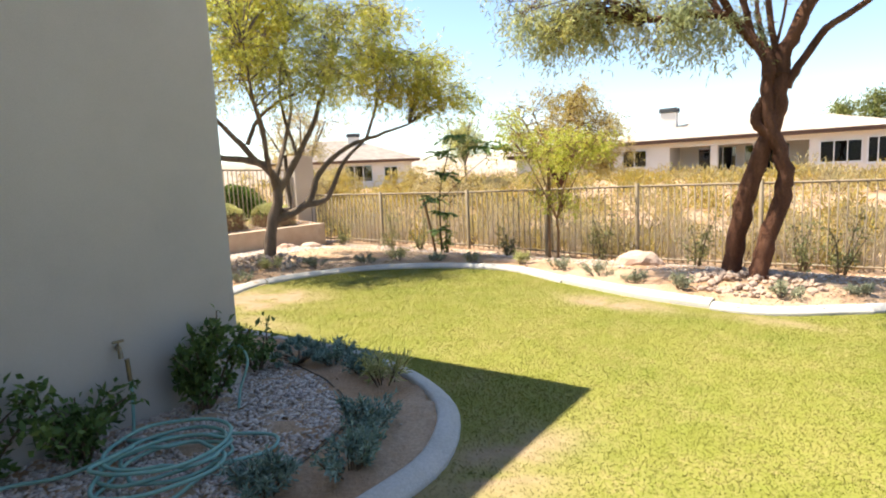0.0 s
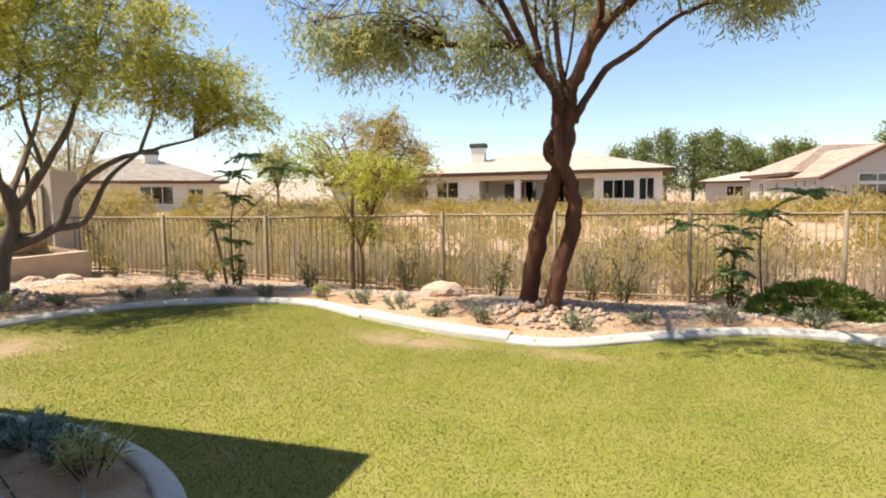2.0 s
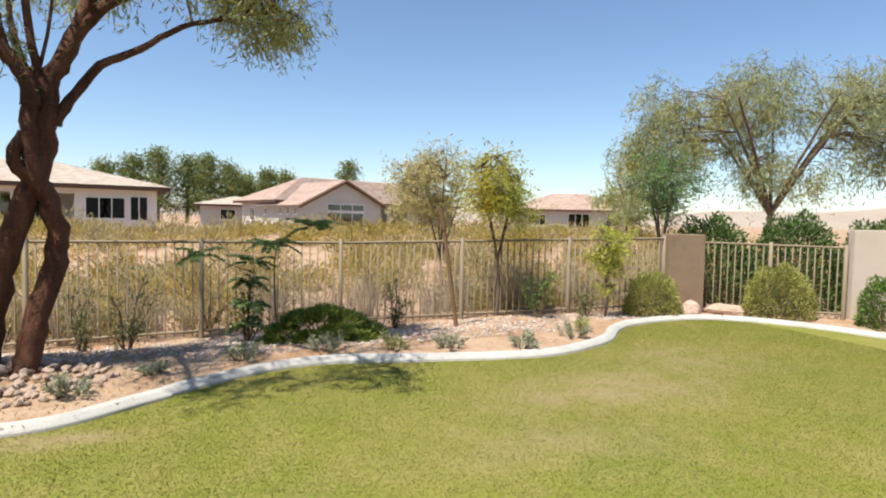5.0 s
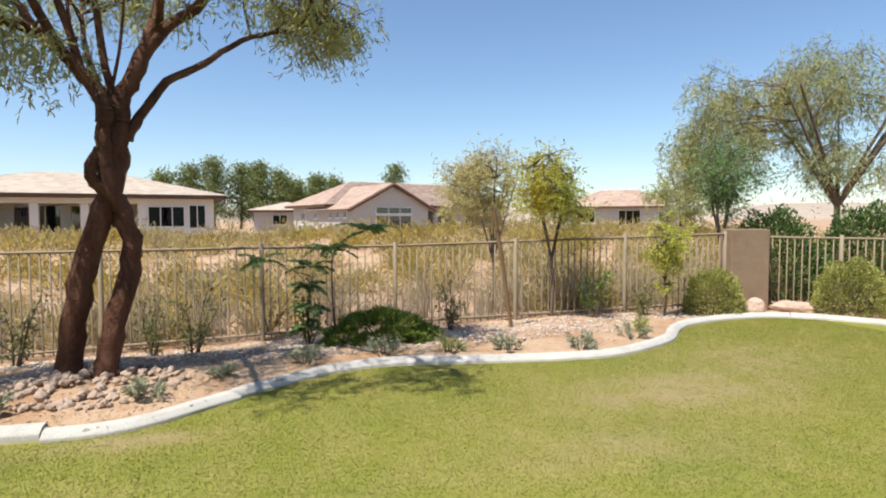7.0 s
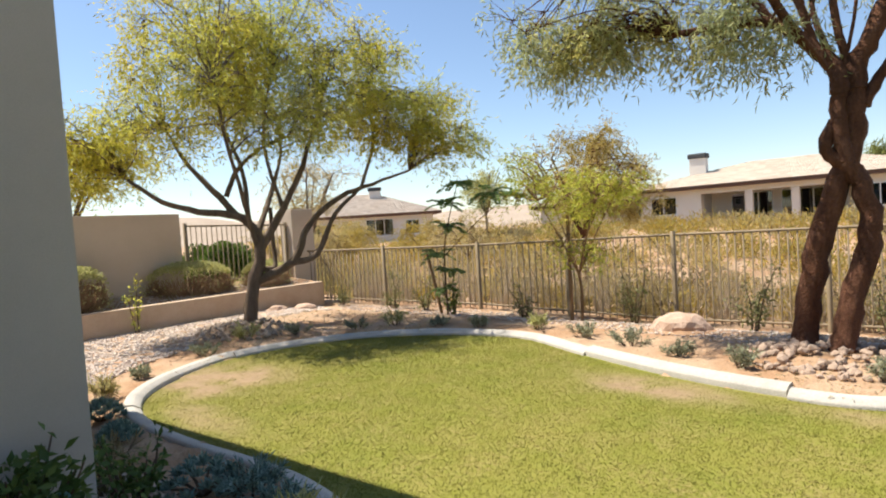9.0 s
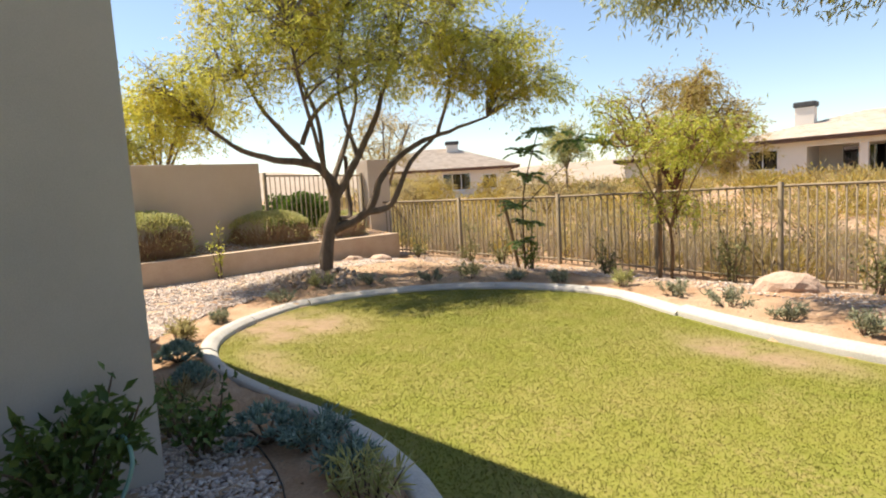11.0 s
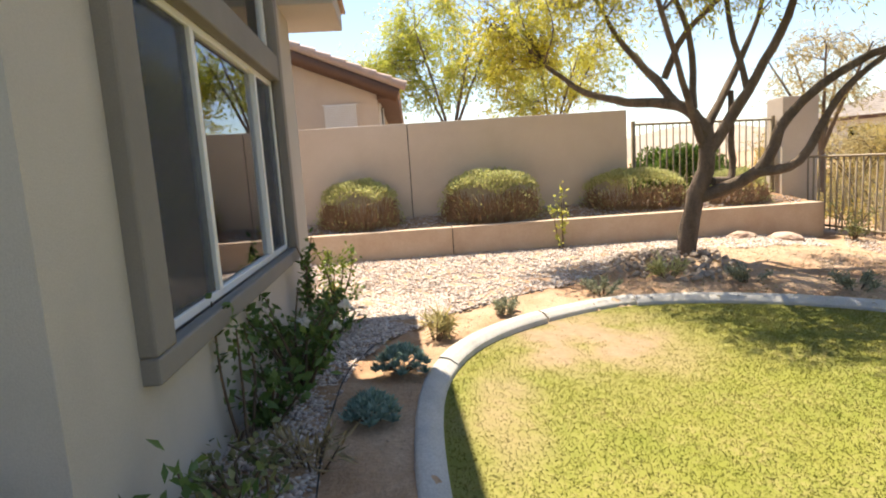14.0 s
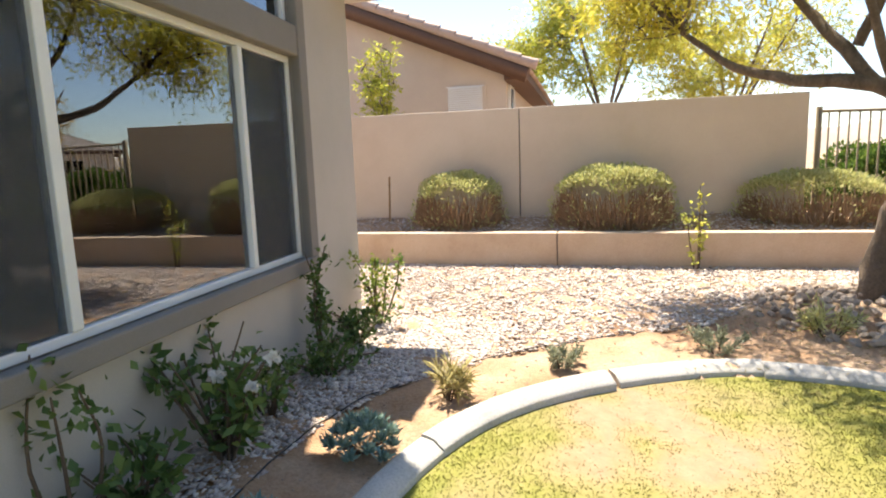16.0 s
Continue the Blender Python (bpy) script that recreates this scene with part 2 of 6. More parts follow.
ROOM = surface("room paint", ((0.42, 0.38, 0.33), (0.48, 0.44, 0.38)), 1, 60, 0.9, 0.1, 0.001, grain=0.08)
TILE = pieces("clay roof tile", ((0.36, 0.245, 0.19), (0.44, 0.31, 0.25), (0.50, 0.37, 0.30), (0.40, 0.29, 0.245)), relief=0.4)
TILE_PALE = pieces("pale concrete roof tile", ((0.52, 0.42, 0.34), (0.60, 0.50, 0.41), (0.66, 0.56, 0.47)), relief=0.4)
FASCIA = surface("brown fascia paint", ((0.11, 0.062, 0.042), (0.15, 0.085, 0.058)), 3, 60, 0.7, 0.2, 0.002)
FAR_WALL = surface("far house stucco", ((0.70, 0.66, 0.60), (0.76, 0.72, 0.66)), 0.6, 40, 0.92, 0.3, 0.003, grain=0.1)
WOODY = surface("red brown woody twig", ((0.26, 0.155, 0.09), (0.44, 0.29, 0.18)), 6, 60, 0.9, 0.4, 0.003)
FAR_GREY = surface("grey house stucco", ((0.44, 0.42, 0.40), (0.49, 0.47, 0.44)), 0.6, 40, 0.92, 0.3, 0.003, grain=0.1)
HOSE = surface("green rubber hose", ((0.19, 0.36, 0.31), (0.26, 0.45, 0.39)), 6, 80, 0.45, 0.2, 0.001, grain=0.1)
METAL = surface("dull brass", ((0.25, 0.20, 0.12), (0.33, 0.27, 0.17)), 8, 90, 0.4, 0.2, 0.001, metal=0.8)
DARK_JOINT = surface("dark joint filler", ((0.035, 0.03, 0.027), (0.06, 0.05, 0.045)), 8, 60, 0.95, 0.3, 0.002)
BLACK_HOSE = surface("drip line plastic", ((0.03, 0.028, 0.025), (0.05, 0.045, 0.04)), 6, 60, 0.6, 0.2, 0.001)
HILL = surface("far hillside", ((0.34, 0.27, 0.21), (0.42, 0.35, 0.28)), 0.02, 0.4, 0.95, 0.2, 0.1)


# ---- building helpers ----
rnd = random.Random(11)
npr = np.random.default_rng(7)


class Geo:
    """Gathers triangles and quads quickly, then becomes one mesh."""

    def __init__(self):
        self.v, self.f, self.n = [], [], 0

    def add(self, verts, faces):
        verts = np.asarray(verts, dtype=np.float32).reshape(-1, 3)
        self.v.append(verts)
        self.f.append(np.asarray(faces, dtype=np.int32) + self.n)
        self.n += len(verts)

    def mesh(self, name, mat, smooth=False):
        me = bpy.data.meshes.new(name)
        if not self.v:
            return me
        v = np.concatenate(self.v)
        me.vertices.add(len(v))
        me.vertices.foreach_set("co", v.ravel())
        sizes = np.concatenate([np.full(len(f), f.shape[1], dtype=np.int32) for f in self.f])
        loops = np.concatenate([f.ravel() for f in self.f])
        me.loops.add(len(loops))
        me.loops.foreach_set("vertex_index", loops)
        me.polygons.add(len(sizes))
        me.polygons.foreach_set("loop_start", np.concatenate([[0], np.cumsum(sizes)[:-1]]).astype(np.int32))
        me.polygons.foreach_set("loop_total", sizes)
        if smooth:
            me.polygons.foreach_set("use_smooth", np.ones(len(sizes), dtype=bool))
        me.materials.append(mat)
        me.update(calc_edges=True)
        me.validate()
        return me


def thing(name, at, label, category, group="", kind=""):
    ob = new(name)
    ob.location = at
    ob.empty_display_size = 0.1
    return tagged(ob, label, category, group, kind)


def part(name, shape, material, parent=None, label="", smooth=False):
    """Links a bmesh, a Geo or a mesh as one object under a thing or under a part. Shapes are in the parent's own space."""
    if isinstance(shape, Geo):
        me = shape.mesh(name, material, smooth)
    elif isinstance(shape, bmesh.types.BMesh):
        me = bpy.data.meshes.new(name)
        shape.normal_update()
        shape.to_mesh(me)
        shape.free()
        me.materials.append(material)
        if smooth:
            me.polygons.foreach_set("use_smooth", np.ones(len(me.polygons), dtype=bool))
    else:
        me = shape
    ob = new(name, me)
    if parent is not None:
        ob.parent = parent
    if label:
        ob["label"] = label
    return ob


def box(lo, hi, bevel=0.0, m=None, bm=None):
    bm = bm or bmesh.new()
    r = bmesh.ops.create_cube(bm, size=1.0)["verts"]
    lo, hi = Vector(lo), Vector(hi)
    for v in r:
        v.co = Vector((lo[i] + (hi[i] - lo[i]) * (v.co[i] + 0.5) for i in range(3)))
    if bevel:
        es = list({e for v in r for e in v.link_edges})
        r = bmesh.ops.bevel(bm, geom=es, offset=bevel, segments=2, affect="EDGES", profile=0.5)["verts"]
    if m is not None:
        bmesh.ops.transform(bm, matrix=m, verts=[v for v in bm.verts] if bevel else r)
    return bm


def tube(g, points, radii, sides=6, jitter=0.0):
    """A tapered tube along the points."""
    p = np.asarray(points, dtype=float)
    n = len(p)
    d = np.gradient(p, axis=0)
    d /= np.linalg.norm(d, axis=1)[:, None] + 1e-9
    a = np.zeros_like(p)
    u = np.cross(d[0], [1.0, 0, 0] if abs(d[0][0]) < 0.8 else [0, 1.0, 0])
    for q in range(n):
        u = u - d[q] * np.dot(u, d[q])
        u = u / (np.linalg.norm(u) + 1e-9)
        a[q] = u
    b = np.cross(d, a)
    ang = np.arange(sides) * 2 * math.pi / sides
    rr = np.asarray(radii, dtype=float)[:, None, None]
    if jitter:
        rr = rr * (1 + jitter * npr.standard_normal((n, sides, 1)))
    ring = p[:, None, :] + rr * (np.cos(ang)[None, :, None] * a[:, None, :] + np.sin(ang)[None, :, None] * b[:, None, :])
    i, j = np.meshgrid(np.arange(n - 1), np.arange(sides), indexing="ij")
    k = (j + 1) % sides
    f = np.stack([i * sides + j, i * sides + k, (i + 1) * sides + k, (i + 1) * sides + j], -1).reshape(-1, 4)
    g.add(ring.reshape(-1, 3), f)
    g.add(ring[-1], [list(range(sides))] if sides == 4 else [[0, q, q + 1] for q in range(1, sides - 1)])
    g.add(ring[0], [[0, q + 1, q] for q in range(1, sides - 1)])


def smooth_line(points, steps=4):
    """A rounded line through the points."""
    p = np.asarray(points, dtype=float)
    q = np.vstack([2 * p[0] - p[1], p, 2 * p[-1] - p[-2]])
    out = []
    for i in range(1, len(q) - 2):
        for s in range(steps):
            u = s / steps
            out.append(0.5 * ((2 * q[i]) + (-q[i - 1] + q[i + 1]) * u + (2 * q[i - 1] - 5 * q[i] + 4 * q[i + 1] - q[i + 2]) * u * u
                              + (-q[i - 1] + 3 * q[i] - 3 * q[i + 1] + q[i + 2]) * u ** 3))
    out.append(q[-2])
    return np.array(out)


def unit(v):
    return v / (np.linalg.norm(v, axis=-1, keepdims=True) + 1e-9)


def leaves(g, at, way, length, width, bend=0.15):
    """Pointed leaves: two bent halves each, from `at` along `way`."""
    n = len(at)
    if n == 0:
        return
    way = unit(np.asarray(way, dtype=float))
    side = unit(np.cross(way, npr.standard_normal((n, 3))))
    up = np.cross(side, way)
    L = np.broadcast_to(np.asarray(length, dtype=float), (n,))[:, None]
    W = np.broadcast_to(np.asarray(width, dtype=float), (n,))[:, None] * 0.5
    mid = at + way * L * 0.5 + up * L * bend * 0.5
    v = np.stack([at, mid + side * W, at + way * L - up * L * bend * 0.3, mid - side * W], 1)
    k = np.arange(n)[:, None] * 4
    g.add(v.reshape(-1, 3), np.concatenate([k + [0, 1, 2], k + [0, 2, 3]]))


def rocks(g, at, size, flat=0.5):
    """Small broken stones: a jittered eight-sided solid each."""
    n = len(at)
    base = np.array([[1, 0, 0], [-1, 0, 0], [0, 1, 0], [0, -1, 0], [0, 0, 1], [0, 0, -1]], dtype=float)
    v = np.repeat(base[None], n, 0) * (0.55 + 0.9 * npr.random((n, 6, 1))) + 0.22 * npr.standard_normal((n, 6, 3))
    v *= (np.asarray(size) * np.ones(n))[:, None, None] * 0.5
    v[:, :, 2] *= flat
    a = npr.random(n) * 6.283
    c, s = np.cos(a)[:, None], np.sin(a)[:, None]
    x, y = v[:, :, 0] * c - v[:, :, 1] * s, v[:, :, 0] * s + v[:, :, 1] * c
    v = np.stack([x, y, v[:, :, 2]], -1) + np.asarray(at)[:, None, :]
    f = np.array([[0, 2, 4], [2, 1, 4], [1, 3, 4], [3, 0, 4], [2, 0, 5], [1, 2, 5], [3, 1, 5], [0, 3, 5]])
    g.add(v.reshape(-1, 3), (np.arange(n)[:, None, None] * 6 + f[None]).reshape(-1, 3))


def inside(poly, x, y):
    """Which of the points lie inside the outline."""
    p = np.asarray(poly)
    r = np.zeros(np.shape(x), dtype=bool)
    for (x1, y1), (x2, y2) in zip(p, np.roll(p, -1, 0)):
        r ^= ((y1 > y) != (y2 > y)) & (x < (x2 - x1) * (y - y1) / (y2 - y1 + 1e-12) + x1)
    return r


def near_line(line, x, y):
    """Distance of points from a line."""
    d = np.full(np.shape(x), 1e9)
    for (x1, y1), (x2, y2) in zip(line[:-1], line[1:]):
        k = np.clip(((x - x1) * (x2 - x1) + (y - y1) * (y2 - y1)) / ((x2 - x1) ** 2 + (y2 - y1) ** 2 + 1e-9), 0, 1)
        d = np.minimum(d, np.hypot(x - x1 - k * (x2 - x1), y - y1 - k * (y2 - y1)))
    return d


# ---- the plan ----
KERB = smooth_line([(-1.3, 0.2), (-1.08, 0.9), (-0.98, 1.55), (-0.99, 2.1), (-1.07, 2.52), (-1.34, 2.95), (-1.7, 3.25), (-2.3, 3.49), (-3.0, 3.58),
                    (-3.6, 3.53), (-4.35, 3.41), (-5.2, 3.34), (-5.84, 3.41), (-6.38, 3.63), (-6.85, 4.02), (-7.25, 4.58), (-7.46, 5.13),
                    (-7.40, 5.9), (-7.0, 6.8), (-6.3, 7.48), (-5.35, 7.9), (-4.5, 7.97), (-3.4, 7.52), (-2.17, 7.13), (-1.13, 6.98), (-0.5, 7.05),
                    (0.1, 7.5), (0.71, 7.95), (1.3, 8.3), (2.0, 8.43), (3.0, 8.2), (4.0, 8.02), (4.82, 8.05), (5.9, 8.52), (6.5, 9.1), (7.13, 9.5),
                    (8.2, 9.68), (9.1, 9.5), (9.85, 8.6), (10.3, 7.2), (10.6, 5.5), (10.8, 3.0), (10.9, -3.0)], 3)
LAWN = np.vstack([KERB, [(10.9, -6.0), (-1.6, -6.0)]])
TILT = radians(8.7)
E1, E2 = Vector((math.cos(TILT), math.sin(TILT), 0)), Vector((-math.sin(TILT), math.cos(TILT), 0))
CORNER = Vector((-3.24, 2.42, 0))
HOUSE = Matrix.Translation(CORNER) @ Matrix.Rotation(TILT + math.pi, 4, "Z")     # x along the window wall, y into the house


def house_at(s, d, z=0.0):
    return HOUSE @ Vector((s, d, z))


def smoothstep(a, b, x):
    u = np.clip((x - a) / (b - a), 0, 1)
    return u * u * (3 - 2 * u)


def fence_y(x):
    return np.interp(x, [-12.6, -7.58, -3.92, 0.51, 2.6, 9.0], [9.25, 10.37, 11.25, 11.3, 11.2, 10.7])


def ground_z(x, y):
    x, y = np.asarray(x, dtype=float), np.asarray(y, dtype=float)
    foot = np.interp(x, [-12.5, -7.6, -3.9, 0.0, 2.0, 5.8, 9.0], [0.0, -0.09, -0.30, -0.21, -0.12, 0.0, 0.0])
    fy = fence_y(x)
    z = 0.05 + (foot - 0.05) * smoothstep(fy - 2.1, fy - 0.1, y)
    z = z + 0.06 * smoothstep(-8.0, -10.5, x) * smoothstep(9, 7.5, y)
    z = z + 0.12 * np.exp(-((x + 9.2) ** 2 + (y - 6.2) ** 2) / 0.9) + 0.10 * np.exp(-((x + 1.2) ** 2 + (y - 8.5) ** 2) / 0.8)
    wild = smoothstep(0.2, 3, y - fy)
    z = z + wild * (0.10 * np.sin(x * 0.45 + 1) * np.sin(y * 0.5) - 0.25) + smoothstep(18, 34, y) * 0.95
    return z


# ---- ground, lawn, kerb ----
def axis(lo, hi, step, far):
    near = np.arange(lo, hi + step, step)
    out = [step * 2]
    while sum(out) < far:
        out.append(out[-1] * 1.35)
    o = np.cumsum(out)
    return np.concatenate([lo - o[::-1], near, near[-1] + o])


gx, gy = np.meshgrid(axis(-14, 12, 0.11, 900), axis(-4, 16, 0.11, 900))
gz = ground_z(gx, gy) + 0.012 * np.array(npr.standard_normal(gx.shape)) * (np.abs(gx) < 15) * (gy < 17)
under = inside(LAWN, gx, gy) | (near_line(KERB[:, :2], gx, gy) < 0.06)
gz = np.where(under, -0.06, gz)
rows_, cols_ = gx.shape
i, j = np.meshgrid(np.arange(rows_ - 1), np.arange(cols_ - 1), indexing="ij")
g = Geo()
g.add(np.stack([gx, gy, gz], -1).reshape(-1, 3), np.stack([i * cols_ + j, i * cols_ + j + 1, (i + 1) * cols_ + j + 1, (i + 1) * cols_ + j], -1).reshape(-1, 4))
tagged(part("ground", g, EARTH, smooth=True), "tan desert earth of planting beds and the open land", "ground", kind="structure")


def worn_at(x, y):
    """Bare and dry spots of the lawn."""
    w = np.zeros(np.shape(x))
    for cx, cy, rx, ry, a in ((-0.85, 2.55, 0.38, 0.75, 1.0), (-6.45, 4.45, 0.85, 0.66, 1.05), (-6.0, 4.1, 0.5, 0.35, 0.6), (-2.25, 6.75, 0.75, 0.28, 0.95),
                              (-5.1, 3.75, 0.8, 0.25, 0.55), (4.4, 6.6, 1.5, 0.7, 0.45), (3.2, 5.6, 1.2, 0.5, 0.3), (6.0, 7.4, 1.2, 0.8, 0.35), (-0.5, 6.75, 0.5, 0.15, 0.7)):
        w = np.maximum(w, a * np.exp(-(((x - cx) / rx) ** 2 + ((y - cy) / ry) ** 2) ** 1.2))
    ragged = np.sin(x * 5.1 + 2.0 * np.sin(y * 3.7)) * np.sin(y * 6.3 + 1.7 * np.sin(x * 4.1)) + 0.6 * np.sin(x * 15.1 + 2.4 * np.sin(y * 11.3)) * np.sin(y * 17.3 + 1.9 * np.sin(x * 12.7))
    return np.clip(w * (0.85 + 0.5 * ragged), 0, 1)


def set_worn(ob):
    me = ob.data
    co = np.empty(len(me.vertices) * 3, dtype=np.float32)
    me.vertices.foreach_get("co", co)
    co = co.reshape(-1, 3)
    w = worn_at(co[:, 0], co[:, 1])
    a = me.attributes.new("worn", "FLOAT", "POINT")
    a.data.foreach_set("value", np.clip(w * 1.15, 0, 1).astype(np.float32))


def turf_z(x, y):
    return 0.006 * np.sin(x * 2.1) * np.sin(y * 1.7)


lx, ly = np.meshgrid(np.arange(-8.0, 11.2, 0.1), np.arange(-6, 10, 0.1))
cell = inside(LAWN, lx + 0.05, ly + 0.05) | (near_line(KERB[:, :2], lx + 0.05, ly + 0.05) < 0.075)
ri, ci = np.nonzero(cell[:-1, :-1])
nc = lx.shape[1]
g = Geo()
g.add(np.stack([lx, ly, turf_z(lx, ly)], -1).reshape(-1, 3), np.stack([ri * nc + ci, ri * nc + ci + 1, (ri + 1) * nc + ci + 1, (ri + 1) * nc + ci], -1))
lawn = tagged(part("lawn", g, TURF, smooth=True), "mown lawn with straw-coloured dry spots inside the kerb", "lawn", kind="structure")
set_worn(lawn)


def scatter(n, lo, hi):
    return lo[0] + npr.random(n) * (hi[0] - lo[0]), lo[1] + npr.random(n) * (hi[1] - lo[1])


def grass(n, lo, hi, tall, wide):
    """Blades over the lawn, sparse on the worn spots."""
    x, y = scatter(n, lo, hi)
    k = inside(LAWN, x, y) & (npr.random(n) > worn_at(x, y) * 0.97) & (near_line(KERB[:, :2], x, y) > 0.015)
    x, y = x[k], y[k]
    n = len(x)
    a, lean = npr.random(n) * 6.283, npr.standard_normal((n, 2)) * 0.6
    h = tall * (0.5 + 0.8 * npr.random(n)) * (1 - 0.5 * worn_at(x, y))
    w = wide * (0.6 + 0.8 * npr.random(n))
    at = np.stack([x, y, turf_z(x, y)], -1)
    side = np.stack([np.cos(a), np.sin(a), np.zeros(n)], -1) * w[:, None]
    tip = at + np.stack([lean[:, 0] * h, lean[:, 1] * h, h], -1)
    g = Geo()
    g.add(np.stack([at - side, at + side, tip], 1).reshape(-1, 3), np.arange(n * 3).reshape(-1, 3))
    return g


blades = grass(1000000, (-7.6, 0.0), (9.4, 9.8), 0.0115, 0.0040)
turf_blades = tagged(part("grass_blades", blades, BLADE), "short yellow-green mown grass blades of the lawn", "grass", kind="stuff")
set_worn(turf_blades)


def kerb_piece(a, b, raise_=0.0, shift=(0, 0)):
    """A run of the extruded kerb from sample a to b of its line, with rounded top and blunt ends."""
    line = KERB[a:b + 1, :2] + np.array(shift)
    d = np.gradient(line, axis=0)
    d /= np.linalg.norm(d, axis=1)[:, None]
    out = np.stack([-d[:, 1], d[:, 0]], -1)
    # the bed lies to the left of the line as it runs
    prof = [(0.0, -0.06), (0.0, 0.022), (0.006, 0.034), (0.03, 0.046), (0.05, 0.062), (0.075, 0.074), (0.135, 0.08), (0.152, 0.074), (0.16, 0.05), (0.16, -0.06)]
    n, k = len(line), len(prof)
    v = np.zeros((n, k, 3))
    for q, (o, z) in enumerate(prof):
        v[:, q, :2] = line + out * o
        v[:, q, 2] = z + raise_
    i, j = np.meshgrid(np.arange(n - 1), np.arange(k - 1), indexing="ij")
    g = Geo()
    g.add(v.reshape(-1, 3), np.stack([i * k + j, (i + 1) * k + j, (i + 1) * k + j + 1, i * k + j + 1], -1).reshape(-1, 4))
    for ring, flip in ((v[0], False), (v[-1], True)):
        f = [[0, q, q + 1] if not flip else [0, q + 1, q] for q in range(1, k - 1)]
        g.add(ring, f)
    return g


kerb = thing("kerb", (0, 0, 0), "pale extruded concrete lawn kerb with cracked joints", "kerb", kind="structure")
CUTS = [(0, 15, 0.0, (0, 0)), (15, 27, 0.0, (0, 0)), (27, 36, 0.0, (0, 0)), (36, 43, 0.012, (0, 0)), (43, 48, 0.0, (-0.045, 0.02)), (48, 57, 0, (0, 0)), (57, 66, 0, (0, 0)),
        (66, 72, 0.025, (0.0, 0.03)), (72, 79, 0.0, (0.02, -0.03)), (79, 84, 0, (0, 0)), (84, 93, 0, (0, 0)), (93, 102, 0, (0, 0)), (102, 111, 0, (0, 0)), (111, len(KERB) - 1, 0, (0, 0))]
for a, b, up, shift in CUTS:
    part("kerb_segment", kerb_piece(a, b, up, shift), CONCRETE, kerb, smooth=False)


# ---- our house ----
def roof_tiles(g, a, b, c, d, row, col, thick=0.05):
    """Courses of tiles on the roof face a b (eave) c d (ridge): overlapping slabs, row by row."""
    a, b, c, d = (np.array(p, float) for p in (a, b, c, d))
    n = np.cross(b - a, d - a)
    n /= np.linalg.norm(n)
    rows = max(2, int(np.linalg.norm((d - a) + (c - b)) / 2 / row))
    for r in range(rows):
        u0, u1 = r / rows, min(1, (r + 1.15) / rows)
        p0, p1, q0, q1 = a + (d - a) * u0, b + (c - b) * u0, a + (d - a) * u1, b + (c - b) * u1
        m = max(1, int(np.linalg.norm(p1 - p0) / col))
        w = np.arange(m)[:, None]
        s0, s1 = w / m, (w + 1) / m
        A, B = p0 + (p1 - p0) * s0 + n * thick, p0 + (p1 - p0) * s1 + n * thick
        C, D = q0 + (q1 - q0) * s1 + n * 0.005, q0 + (q1 - q0) * s0 + n * 0.005
        A2, B2 = A - n * thick, B - n * thick
        v = np.stack([A, B, C, D, A2, B2], 1).reshape(-1, 3)
        k = np.arange(m)[:, None] * 6
        g.add(v, np.concatenate([k + [0, 1, 2, 3], k + [4, 5, 1, 0]]))


H_TOP, H_TALL, SPLIT, OVER = 3.16, 4.2, 4.4, 0.55
WIN_L, WIN_R, WIN_B, WIN_T = 0.72, 3.80, 0.83, 3.55       # glazed opening
MULL = (1.65, 3.11)
BAND = (2.31, 2.59)                                      # trim band under the transom


def in_house(ob):
    ob.matrix_world = HOUSE
    return ob


LONG, DEEP, THICK = 5.0, 9.0, 0.18
bm = bmesh.new()
for lo, hi in (((0, 0, -0.3), (WIN_L, THICK, H_TALL)), ((WIN_R, 0, -0.3), (SPLIT, THICK, H_TALL)), ((SPLIT, 0, -0.3), (LONG, THICK, H_TOP)), ((WIN_L, 0, -0.3), (WIN_R, THICK, WIN_B)), ((WIN_L, 0, WIN_T), (WIN_R, THICK, H_TALL))):
    box(lo, hi, bm=bm)
tagged(in_house(part("wall_north", bm, STUCCO)), "beige stucco house wall with a big window", "wall", kind="structure")
bm = box((0, THICK, -0.3), (THICK, DEEP, H_TALL))
tagged(in_house(part("wall_east", bm, STUCCO)), "blank beige stucco house wall in shade", "wall", kind="structure")
SIDE = (1.70, 2.24, 2.42, 2.77)                          # small high window of the side wall
bm = bmesh.new()
for lo, hi in (((LONG - THICK, THICK, -0.3), (LONG, SIDE[0], H_TOP)), ((LONG - THICK, SIDE[1], -0.3), (LONG, DEEP, H_TOP)),
               ((LONG - THICK, SIDE[0], -0.3), (LONG, SIDE[1], SIDE[2])), ((LONG - THICK, SIDE[0], SIDE[3]), (LONG, SIDE[1], H_TOP))):
    box(lo, hi, bm=bm)
tagged(in_house(part("wall_west", bm, STUCCO)), "beige stucco side wall of the house", "wall", kind="structure")
bm = bmesh.new()
for lo, hi in (((THICK, DEEP - THICK, -0.3), (2.2, DEEP, H_TALL)), ((2.2, DEEP - THICK, -0.3), (3.4, DEEP, 1.6)), ((2.2, DEEP - THICK, 2.4), (3.4, DEEP, H_TALL)), ((3.4, DEEP - THICK, -0.3), (LONG - THICK, DEEP, H_TOP))):
    box(lo, hi, bm=bm)
tagged(in_house(part("wall_south", bm, STUCCO)), "beige stucco rear house wall with a small window", "wall", kind="structure")
tagged(in_house(part("floor", box((THICK, THICK, 0.0), (LONG - THICK, DEEP - THICK, 0.12)), ROOM)), "plain tan floor of the room behind glass", "floor", kind="structure")
